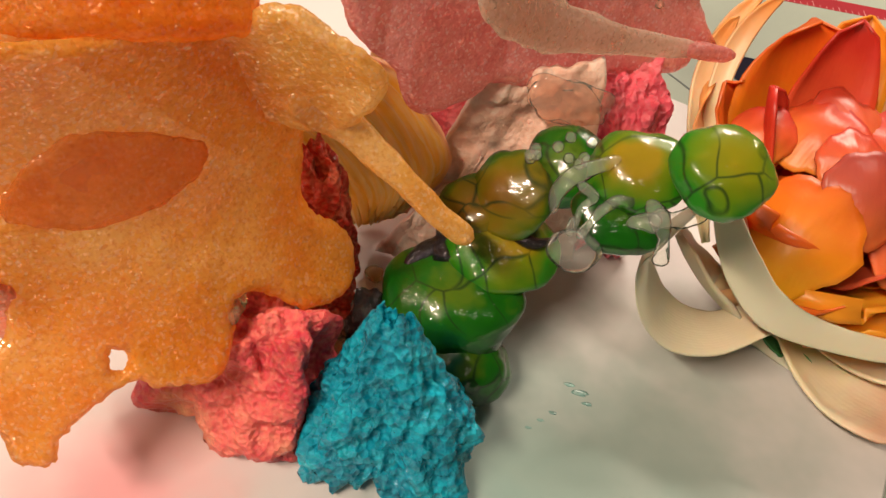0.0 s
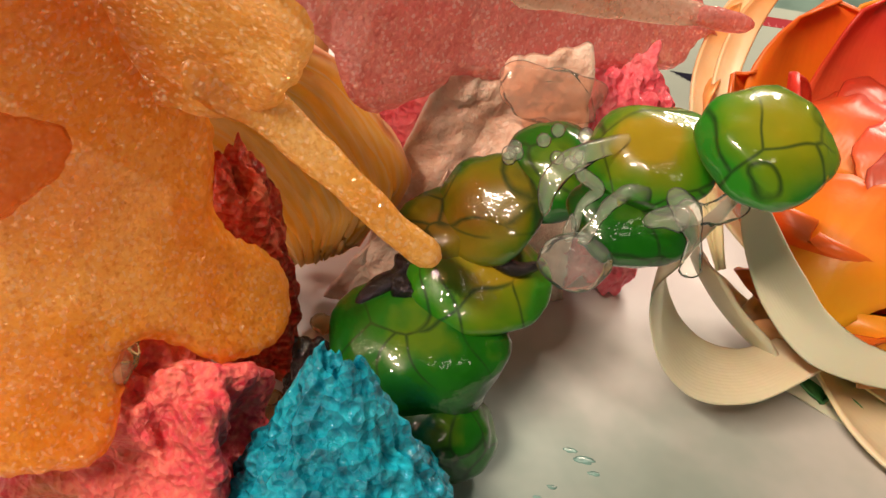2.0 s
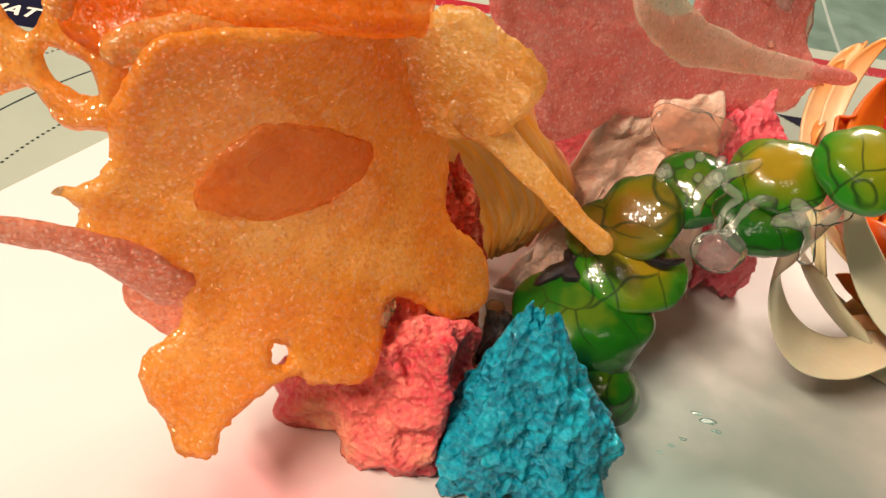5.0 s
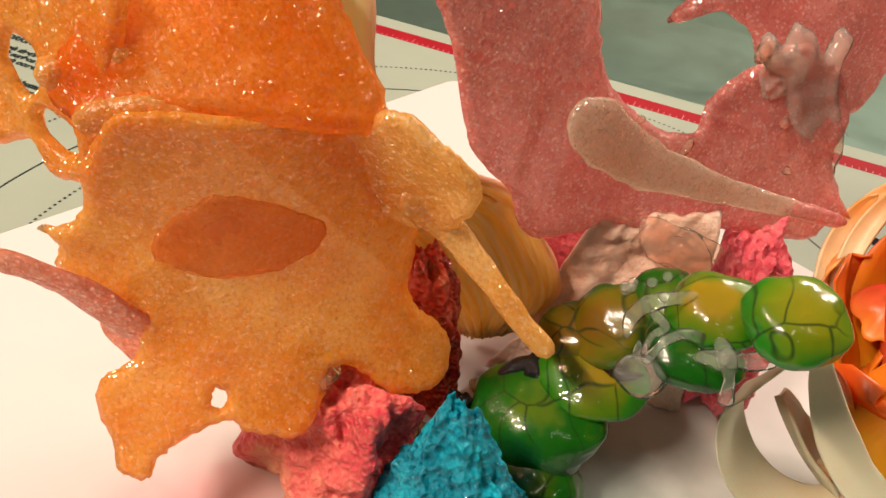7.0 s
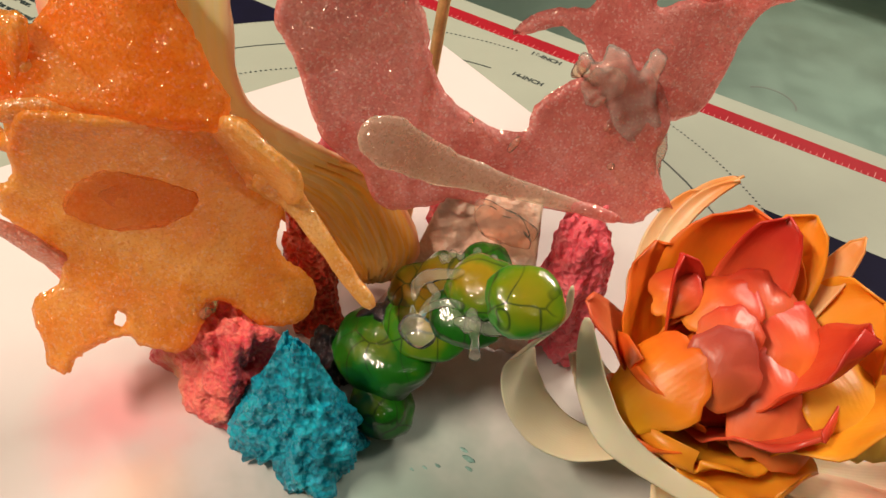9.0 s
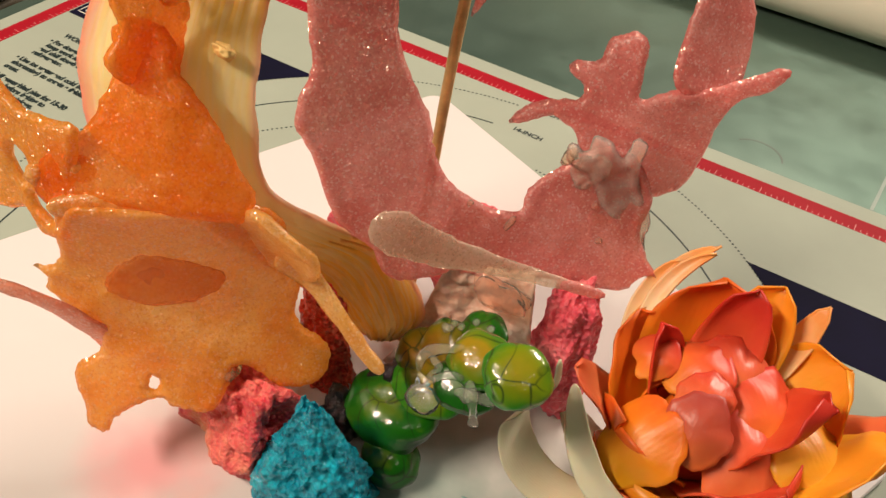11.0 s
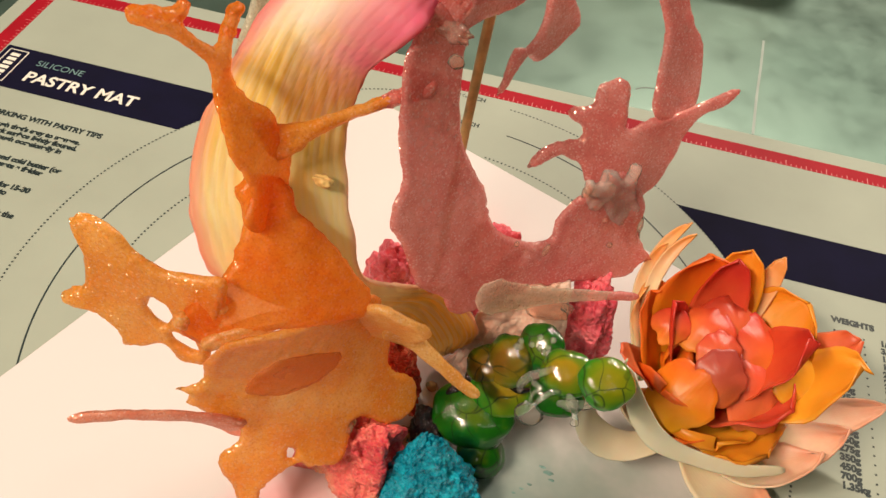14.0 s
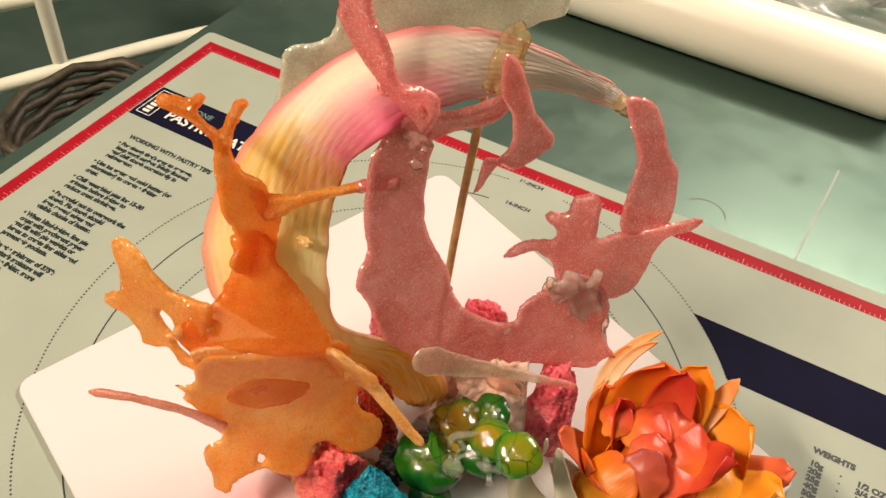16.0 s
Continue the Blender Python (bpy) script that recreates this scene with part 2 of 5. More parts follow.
CLEAR = glass_mat("clear_isomalt", (0.98, 0.99, 0.96), 0.07, 1.16)
CLOUDY = glass_mat("cloudy_isomalt", (0.98, 0.86, 0.80), 0.24, 1.25)
BAGFILM = glass_mat("bag_film", (0.90, 0.93, 0.90), 0.2)
CARAMEL = glass_mat("caramel_isomalt", (0.94, 0.80, 0.55), 0.14)
PINKGLASS = glass_mat("pink_isomalt", (0.97, 0.80, 0.70), 0.12, 1.3)


def petal_mat(name, root, middle, tip, sheen=0.40, vein=0.04):
    """Gum paste brushed with colour from the root to the tip (the mesh's u runs along the petal)."""
    m, nt, p, out = node_mat(name)
    uv = nt.nodes.new("ShaderNodeUVMap")
    sep = nt.nodes.new("ShaderNodeSeparateXYZ")
    nt.links.new(uv.outputs[0], sep.inputs[0])
    add = nt.nodes.new("ShaderNodeMath")
    add.operation = "MULTIPLY_ADD"
    add.inputs[1].default_value, add.inputs[2].default_value = 0.30, -0.15
    nt.links.new(noise_out(nt, 110.0, 4.0), add.inputs[0])
    s = nt.nodes.new("ShaderNodeMath")
    nt.links.new(sep.outputs[0], s.inputs[0])
    nt.links.new(add.outputs[0], s.inputs[1])
    col = ramp(nt, s.outputs[0], [(0.10, root), (0.50, middle), (0.92, tip)])
    nt.links.new(col, p.inputs["Base Color"])
    p.inputs["Roughness"].default_value = sheen
    p.inputs["Subsurface Weight"].default_value = 0.2
    p.inputs["Subsurface Radius"].default_value = (1.0, 0.4, 0.2)
    p.inputs["Subsurface Scale"].default_value = 0.002
    w = nd(nt, "ShaderNodeTexWave", Scale=6.0, Distortion=2.5, Detail=2.0)
    w.bands_direction = "Y"
    nt.links.new(uv.outputs[0], w.inputs["Vector"])
    n1 = bump(nt, w.outputs["Fac"], vein, 0.0005)
    nt.links.new(bump(nt, noise_out(nt, 380.0, 3.0), 0.2, 0.0005, n1), p.inputs["Normal"])
    tr = nt.nodes.new("ShaderNodeBsdfTranslucent")
    nt.links.new(col, tr.inputs[0])
    mx = nt.nodes.new("ShaderNodeMixShader")
    mx.inputs[0].default_value = 0.22
    nt.links.new(p.outputs[0], mx.inputs[1])
    nt.links.new(tr.outputs[0], mx.inputs[2])
    nt.links.new(mx.outputs[0], out.inputs[0])
    return m


P_RED = petal_mat("red_petal", (0.88, 0.30, 0.04), (0.80, 0.13, 0.035), (0.60, 0.035, 0.02))
P_SALMON = petal_mat("salmon_petal", (0.86, 0.26, 0.07), (0.76, 0.14, 0.055), (0.62, 0.06, 0.03), 0.34)
P_BROWN = petal_mat("russet_petal", (0.74, 0.17, 0.04), (0.58, 0.10, 0.05), (0.42, 0.06, 0.045))
P_ORANGE = petal_mat("orange_petal", (0.88, 0.45, 0.02), (0.86, 0.28, 0.010), (0.76, 0.14, 0.012))
P_AMBER = petal_mat("amber_petal", (0.86, 0.52, 0.08), (0.88, 0.42, 0.025), (0.86, 0.32, 0.02))
P_CREAM = petal_mat("cream_petal", (0.84, 0.74, 0.44), (0.86, 0.72, 0.46), (0.84, 0.36, 0.10))
P_PEACH = petal_mat("peach_petal", (0.84, 0.66, 0.38), (0.84, 0.34, 0.12), (0.76, 0.14, 0.05))
P_TAIL = petal_mat("tail_petal", (0.82, 0.70, 0.42), (0.84, 0.74, 0.54), (0.80, 0.40, 0.26))
P_RIBBON = petal_mat("cream_ribbon", (0.68, 0.66, 0.50), (0.70, 0.68, 0.53), (0.72, 0.64, 0.46), 0.4, 0.05)


def arch_mat():
    """White gum paste with yellow and pink dust, brushed along the great petal."""
    m, nt, p, out = node_mat("white_petal_paste")
    uv = nt.nodes.new("ShaderNodeUVMap")
    sep = nt.nodes.new("ShaderNodeSeparateXYZ")
    nt.links.new(uv.outputs[0], sep.inputs[0])
    add = nt.nodes.new("ShaderNodeMath")
    add.operation = "MULTIPLY_ADD"
    add.inputs[1].default_value, add.inputs[2].default_value = 0.16, -0.08
    nt.links.new(noise_out(nt, 60.0, 4.0), add.inputs[0])
    s = nt.nodes.new("ShaderNodeMath")
    nt.links.new(sep.outputs[0], s.inputs[0])
    nt.links.new(add.outputs[0], s.inputs[1])
    col = ramp(nt, s.outputs[0], [(0.02, (0.95, 0.66, 0.20)), (0.12, (0.96, 0.58, 0.08)), (0.24, (0.96, 0.82, 0.52)), (0.38, (0.97, 0.86, 0.44)), (0.54, (0.97, 0.68, 0.11)),
                                  (0.62, (0.97, 0.92, 0.76)), (0.76, (0.97, 0.92, 0.86)), (1.0, (0.96, 0.88, 0.80))])
    fine = nt.nodes.new("ShaderNodeMapping")
    fine.inputs["Scale"].default_value = (5.0, 34.0, 1.0)
    nt.links.new(uv.outputs[0], fine.inputs["Vector"])
    line = nd(nt, "ShaderNodeTexNoise", Scale=1.0, Detail=3.0, Distortion=0.6)
    nt.links.new(fine.outputs[0], line.inputs["Vector"])
    col = mix_col(nt, ramp(nt, line.outputs["Fac"], [(0.42, (0, 0, 0)), (0.62, (0.45, 0.45, 0.45))]), col, (0.97, 0.90, 0.70))
    pinky = nt.nodes.new("ShaderNodeMath")
    pinky.operation = "SUBTRACT"
    pinky.inputs[1].default_value = 0.66
    nt.links.new(s.outputs[0], pinky.inputs[0])
    ab = nt.nodes.new("ShaderNodeMath")
    ab.operation = "ABSOLUTE"
    nt.links.new(pinky.outputs[0], ab.inputs[0])
    blush = ramp(nt, ab.outputs[0], [(0.0, (1, 1, 1)), (0.05, (0.9, 0.9, 0.9)), (0.17, (0, 0, 0))])
    edge = ramp(nt, sep.outputs[1], [(0.0, (0.9, 0.9, 0.9)), (0.14, (0.1, 0.1, 0.1)), (0.35, (0, 0, 0)), (0.72, (0.75, 0.75, 0.75)), (1.0, (1, 1, 1))])
    both = mix_col(nt, 1.0, blush, edge, "MULTIPLY")
    col = mix_col(nt, both, col, (0.86, 0.13, 0.28))
    rim = ramp(nt, sep.outputs[1], [(0.0, (0.8, 0.8, 0.8)), (0.12, (0, 0, 0)), (0.95, (0, 0, 0)), (1.0, (0.5, 0.5, 0.5))])
    col = mix_col(nt, rim, col, (0.88, 0.32, 0.28))
    nt.links.new(col, p.inputs["Base Color"])
    p.inputs["Roughness"].default_value = 0.55
    p.inputs["Subsurface Weight"].default_value = 0.15
    p.inputs["Subsurface Scale"].default_value = 0.002
    nt.links.new(bump(nt, noise_out(nt, 300.0, 4.0), 0.3, 0.0006), p.inputs["Normal"])
    tr = nt.nodes.new("ShaderNodeBsdfTranslucent")
    nt.links.new(col, tr.inputs[0])
    mx = nt.nodes.new("ShaderNodeMixShader")
    mx.inputs[0].default_value = 0.45
    nt.links.new(p.outputs[0], mx.inputs[1])
    nt.links.new(tr.outputs[0], mx.inputs[2])
    nt.links.new(mx.outputs[0], out.inputs[0])
    return m


ARCHPASTE = arch_mat()


def plain_mat(name, colour, rough, vary=0.12, scale=40.0, fine=900.0, relief=0.1, metal=0.0):
    m, nt, p, out = node_mat(name)
    dark = tuple(c * (1 - vary) for c in colour)
    lite = tuple(min(1.0, c * (1 + vary)) for c in colour)
    nt.links.new(ramp(nt, noise_out(nt, scale, 5.0), [(0.3, dark), (0.7, lite)]), p.inputs["Base Color"])
    p.inputs["Roughness"].default_value, p.inputs["Metallic"].default_value = rough, metal
    nt.links.new(bump(nt, noise_out(nt, fine, 3.0), relief, 0.0005), p.inputs["Normal"])
    return m


def steel_mat():
    m, nt, p, out = node_mat("worn_steel")
    blot = ramp(nt, noise_out(nt, 5.0, 4.0, 0.5), [(0.3, (0.11, 0.18, 0.150)), (0.7, (0.15, 0.22, 0.190))])
    nt.links.new(blot, p.inputs["Base Color"])
    p.inputs["Metallic"].default_value = 0.75
    nt.links.new(ramp(nt, noise_out(nt, 26.0, 6.0, 0.65), [(0.3, (0.30, 0.30, 0.30)), (0.7, (0.48, 0.48, 0.48))]), p.inputs["Roughness"])
    nt.links.new(bump(nt, noise_out(nt, 700.0, 2.0), 0.05, 0.0004), p.inputs["Normal"])
    return m


STEEL = steel_mat()
SILICONE = plain_mat("silicone_mat", (0.31, 0.35, 0.295), 0.6, 0.05, 14.0, 1800.0, 0.2)
RED_INK = plain_mat("red_ink", (0.30, 0.008, 0.018), 0.55, 0.10)
NAVY_INK = plain_mat("navy_ink", (0.003, 0.003, 0.018), 0.85, 0.2)
NAVY_INK.node_tree.nodes["Principled BSDF"].inputs["Specular IOR Level"].default_value = 0.15
RED_INK.node_tree.nodes["Principled BSDF"].inputs["Specular IOR Level"].default_value = 0.1
SILICONE.node_tree.nodes["Principled BSDF"].inputs["Specular IOR Level"].default_value = 0.25
LINE_INK = plain_mat("dark_green_ink", (0.010, 0.022, 0.024), 0.6, 0.2)
WHITE_INK = plain_mat("white_ink", (0.72, 0.70, 0.64), 0.55, 0.05)


def board_mat():
    """White laminate with teal food colour, soft grey-teal shade and warm glow painted in."""
    m, nt, p, out = node_mat("white_board")
    geo = nt.nodes.new("ShaderNodeNewGeometry")
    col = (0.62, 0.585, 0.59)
    # pink and orange entries paint the light that falls through the sugar sheets
    for (x, y), size, cast_tint, weight in (((-0.006, -0.094), 0.030, (0.86, 0.36, 0.40), 0.8), ((0.020, -0.112), 0.022, (0.88, 0.50, 0.30), 0.4),
                                        # grey-teal entries paint the front-right shade, with teal dye near the blue
                                        # rock
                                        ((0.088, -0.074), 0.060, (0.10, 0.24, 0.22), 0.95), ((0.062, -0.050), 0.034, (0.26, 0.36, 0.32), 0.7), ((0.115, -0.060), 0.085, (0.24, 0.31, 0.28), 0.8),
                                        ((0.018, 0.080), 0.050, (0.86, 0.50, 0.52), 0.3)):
        d = nt.nodes.new("ShaderNodeVectorMath")
        d.operation = "DISTANCE"
        d.inputs[1].default_value = (x, y, 0.0042)
        nt.links.new(geo.outputs["Position"], d.inputs[0])
        wob = nt.nodes.new("ShaderNodeMath")
        wob.operation = "MULTIPLY_ADD"
        wob.inputs[1].default_value = size * 0.9
        nt.links.new(noise_out(nt, 45.0, 3.0), wob.inputs[0])
        nt.links.new(d.outputs["Value"], wob.inputs[2])
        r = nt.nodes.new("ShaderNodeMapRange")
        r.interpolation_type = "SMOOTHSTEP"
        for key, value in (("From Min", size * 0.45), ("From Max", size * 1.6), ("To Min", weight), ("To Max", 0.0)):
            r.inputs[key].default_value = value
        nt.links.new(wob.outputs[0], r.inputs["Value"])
        col = mix_col(nt, r.outputs["Result"], col, cast_tint)
    nt.links.new(col, p.inputs["Base Color"])
    p.inputs["Roughness"].default_value = 0.5
    p.inputs["Specular IOR Level"].default_value = 0.25
    nt.links.new(bump(nt, noise_out(nt, 300.0, 3.0), 0.03, 0.0004), p.inputs["Normal"])
    return m


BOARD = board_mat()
BAMBOO = plain_mat("bamboo", (0.64, 0.40, 0.16), 0.5, 0.25, 160.0, 900.0, 0.3)
PLASTIC = plain_mat("ivory_plastic", (0.80, 0.77, 0.66), 0.32, 0.03, 12.0)
LEAF = plain_mat("green_leaf_paste", (0.05, 0.20, 0.06), 0.35, 0.3, 120.0)
WICKER = plain_mat("dark_wicker", (0.045, 0.036, 0.022), 0.55, 0.5, 180.0, 900.0, 0.4)
RACK = plain_mat("cream_rack", (0.66, 0.66, 0.55), 0.4, 0.06)
BLUEBOX = plain_mat("blue_plastic", (0.01, 0.02, 0.16), 0.35, 0.15)
WALLPAINT = plain_mat("wall_paint", (0.24, 0.36, 0.32), 0.8, 0.05, 3.0)
DYE = plain_mat("dried_dye", (0.16, 0.30, 0.28), 0.25, 0.4, 300.0)

# ---- mesh tools (lengths in millimetres until they are linked) ----
MM = 0.001


def link_mesh(name, verts, faces, material, smooth=True, uvs=None):
    me = bpy.data.meshes.new(name)
    me.from_pydata([tuple(c * MM for c in v) for v in verts], [], faces)
    me.materials.append(material)
    if uvs:
        layer = me.uv_layers.new(name="UVMap")
        for loop in me.loops:
            layer.data[loop.index].uv = uvs[loop.vertex_index]
    me.polygons.foreach_set("use_smooth", [smooth] * len(me.polygons))
    me.update()
    return me


def part(name, me, parent, label=""):
    ob = new(name, me)
    ob.parent = parent
    ob.matrix_parent_inverse = Matrix.Translation(parent.location).inverted()
    return tagged(ob, label)


def thing(name, at, label, category, group=""):
    ob = new(name)
    ob.empty_display_size = 0.01
    ob.location = [c * MM for c in at]
    return tagged(ob, label, category, group)


def solo(name, me, label, category, group="", kind=""):
    return tagged(new(name, me), label, category, group, kind)


def spline(points, steps, closed=False):
    """Catmull-Rom curve through the points."""
    pts = [np.array(p, float) for p in points]
    n, out = len(pts), []
    for i in range(n if closed else n - 1):
        p1, p2 = pts[i], pts[(i + 1) % n]
        p0 = pts[i - 1] if closed or i else 2 * p1 - p2
        p3 = pts[(i + 2) % n] if closed or i + 2 < n else 2 * p2 - p1
        for k in range(steps):
            t = k / steps
            out.append(0.5 * (2 * p1 + (p2 - p0) * t + (2 * p0 - 5 * p1 + 4 * p2 - p3) * t * t + (3 * p1 - p0 - 3 * p2 + p3) * t ** 3))
    if not closed:
        out.append(pts[-1])
    return np.array(out)


def inside(poly, q):
    x, y = q[:, 0], q[:, 1]
    res = np.zeros(len(q), bool)
    a, b = poly, np.roll(poly, -1, 0)
    for (ax, ay), (bx, by) in zip(a, b):
        hit = ((ay > y) != (by > y)) & (x < (bx - ax) * (y - ay) / ((by - ay) or 1e-9) + ax)
        res ^= hit
    return res


def edge_distance(loops, q):
    best = np.full(len(q), 1e9)
    for poly in loops:
        for a, b in zip(poly, np.roll(poly, -1, 0)):
            d = b - a
            t = np.clip(((q - a) @ d) / max(d @ d, 1e-9), 0, 1)
            best = np.minimum(best, np.linalg.norm(q - a - t[:, None] * d, axis=1))
    return best


def cast_sheet(name, spec, material, thick=2.6, step=1.5, wave=0.7, seed=0, rough=0.40, shift=0.0):
    """A poured sheet: an outline on a bent plane, thick in the middle, rounded at its edge, with holes."""
    rng = np.random.RandomState(seed)
    loops = [spline(l, 5, True) for l in (spec["outline"], *spec["holes"])]
    loops = [l[np.linalg.norm(l - np.roll(l, 1, 0), axis=1) > 0.25] for l in loops]
    loops = [l + rng.normal(0, rough * 0.3, l.shape) + np.array([[noise.noise((x * 0.35, y * 0.35, seed)), noise.noise((x * 0.35, y * 0.35, seed + 7.0))] for x, y in l]) * rough * 1.6 for l in loops]
    lo, hi = loops[0].min(0), loops[0].max(0)
    gx, gy = np.meshgrid(np.arange(lo[0], hi[0], step), np.arange(lo[1], hi[1], step))
    grid = np.c_[gx.ravel(), gy.ravel()] + rng.uniform(-0.3, 0.3, (gx.size, 2)) * step
    keep = inside(loops[0], grid) & (edge_distance(loops, grid) > step * 0.55)
    for h in loops[1:]:
        keep &= ~inside(h, grid)
    q = np.concatenate(loops + [grid[keep]])
    edges, base = [], 0
    for l in loops:
        edges += [(base + i, base + (i + 1) % len(l)) for i in range(len(l))]
        base += len(l)
    v2, _, f2, *_ = geometry.delaunay_2d_cdt([Vector(p) for p in q], edges, [], 1, 1e-4)
    v2 = np.array([tuple(v) for v in v2])
    tri = [f for f in f2 if len(f) == 3]
    mid = np.array([v2[list(f)].mean(0) for f in tri])
    ok = inside(loops[0], mid)
    for h in loops[1:]:
        ok &= ~inside(h, mid)
    tri = [f for f, k in zip(tri, ok) if k]
    used = sorted({i for f in tri for i in f})
    slot = {i: k for k, i in enumerate(used)}
    v2 = v2[used]
    tri = [[slot[i] for i in f] for f in tri]
    d = edge_distance(loops, v2)
    d[d < 0.12] = 0.0
    e = np.clip(1 - d / thick, 0, 1)
    half = 0.5 * thick * np.sqrt(np.clip(1 - e * e, 0, 1)) * (1 + 0.35 * np.exp(-((d - 2.2) / 1.6) ** 2))
    u, v = np.array(spec["u"]), np.array(spec["v"])
    n, c = np.cross(u, v), np.array(spec["at"])
    k = spec["bend"]
    a, b = v2[:, 0], v2[:, 1]
    h = k[0] + k[1] * a + k[2] * b + (k[3] * a * a + k[4] * a * b + k[5] * b * b) / 100
    h = h + shift + np.array([wave * noise.noise((x * 0.06 + seed, y * 0.06, 3.1)) + 0.35 * wave * noise.noise((x * 0.22, y * 0.22 + seed, 1.7)) for x, y in v2])
    t = np.array([1 + 0.25 * noise.noise((x * 0.15, y * 0.15, seed + 9.0)) for x, y in v2])
    mid3 = c + a[:, None] * u + b[:, None] * v
    top = mid3 + (h + half * t)[:, None] * n
    low = mid3 + (h - half * t)[:, None] * n
    m = len(v2)
    back = [i if d[i] == 0 else m + i for i in range(m)]
    faces = [f if orient(v2[f]) else f[::-1] for f in tri]
    faces += [[back[i] for i in reversed(f)] for f in faces]
    return link_mesh(name, list(top) + list(low), faces, material)


def orient(p):
    return (p[1][0] - p[0][0]) * (p[2][1] - p[0][1]) - (p[1][1] - p[0][1]) * (p[2][0] - p[0][0]) > 0


def sweep(name, points, widths, thicks, side, material, sides=14, steps=6, rough=0.12, seed=0):
    """A rounded bar or band along a curve; side is the way of its width."""
    path = spline(points, steps)
    n = len(path)
    w = np.interp(np.linspace(0, len(widths) - 1, n), range(len(widths)), widths)
    th = np.interp(np.linspace(0, len(thicks) - 1, n), range(len(thicks)), thicks)
    sides3 = np.array(side, float).reshape(-1, 3)
    sd = np.array([[np.interp(s, np.linspace(0, 1, len(sides3)), sides3[:, k]) for k in range(3)] for s in np.linspace(0, 1, n)])
    verts, faces, uvs = [], [], []
    for i in range(n):
        tan = path[min(i + 1, n - 1)] - path[max(i - 1, 0)]
        tan = tan / np.linalg.norm(tan)
        x = sd[i] - tan * (sd[i] @ tan)
        x = x / np.linalg.norm(x)
        y = np.cross(tan, x)
        end = min(i, n - 1 - i)
        cap = math.sqrt(1 - (1 - min(1.0, (end + 0.25) / 2.5)) ** 2)
        for k in range(sides):
            g = 2 * math.pi * k / sides
            r = 1 + rough * noise.noise((path[i][0] * 0.2 + g, path[i][1] * 0.2 + seed, path[i][2] * 0.2))
            verts.append(path[i] + x * math.cos(g) * w[i] / 2 * cap * r + y * math.sin(g) * th[i] / 2 * cap * r)
            uvs.append((i / (n - 1), 0.5 + 0.5 * math.cos(g)))
    for i in range(n - 1):
        for k in range(sides):
            a, b = i * sides + k, i * sides + (k + 1) % sides
            faces.append((a, b, b + sides, a + sides))
    faces.append(tuple(reversed(range(sides))))
    faces.append(tuple(range((n - 1) * sides, n * sides)))
    return link_mesh(name, verts, faces, material, uvs=uvs)


def ball(level):
    bm = bmesh.new()
    bmesh.ops.create_icosphere(bm, subdivisions=level, radius=1.0)
    v = np.array([tuple(p.co) for p in bm.verts])
    f = [[p.index for p in q.verts] for q in bm.faces]
    bm.free()
    return v, f


def boulder(name, centre, size, material, level=5, lump=0.22, pit=0.10, taper=0.0, seed=0, turn=0.0, lean=(0.0, 0.0), grain=0.25, pores=0.0, floor=4.2):
    """A broken lump of sponge sugar standing on the board; taper narrows its top."""
    v, f = ball(level)
    cs, sn = math.cos(radians(turn)), math.sin(radians(turn))
    out = []
    for p in v:
        d = Vector(p)
        q = d * (1 + lump * noise.noise(d * 1.6 + Vector((seed, 0, 0))) + lump * 0.55 * noise.noise(d * 4.1 + Vector((0, seed, 2))))
        box = max(abs(d.x), abs(d.y), abs(d.z))
        q = q * (0.55 + 0.45 / box * 0.9)
        s = (q.z + 1) / 2
        k = max(0.08, 1 - taper * s)
        x, y, z = q.x * size[0] * k + lean[0] * s, q.y * size[1] * k + lean[1] * s, q.z * size[2]
        w = Vector((x, y, z)) * 0.27 + Vector((seed, 3, 1))
        cell = noise.voronoi(w)[0]
        dent = -pit * 11 * max(0.0, 0.5 - (cell[1] - cell[0]) * 1.3) + pit * 9 * noise.noise(w * 0.8) + pit * 12 * grain * noise.noise(w * 3.1)
        if pores:
            for size_mm, depth in ((4.6, 1.0), (2.3, 0.6)):
                c = noise.voronoi(Vector((x, y, z)) / size_mm + Vector((seed, 1, size_mm)))[0]
                dent -= pores * depth * k * max(0.0, 1 - (c[0] / 0.6) ** 2)
        x, y, z = x + d.x * dent, y + d.y * dent, z + d.z * dent
        out.append((centre[0] + x * cs - y * sn, centre[1] + x * sn + y * cs, max(centre[2] + z, floor)))
    return link_mesh(name, out, f, material)


def droplet(name, centre, size, material, normal=(0, 0, 1), level=4, lump=0.08, seed=0):
    v, f = ball(level)
    q = Vector((0, 0, 1)).rotation_difference(Vector(normal))
    out = []
    for p in v:
        d = Vector(p) * (1 + lump * noise.noise(Vector(p) * 1.7 + Vector((seed, 1, 0))))
        e = q @ Vector((d.x * size[0], d.y * size[1], d.z * size[2]))
        out.append(tuple(np.array(centre) + np.array(e)))
    return link_mesh(name, out, f, material)


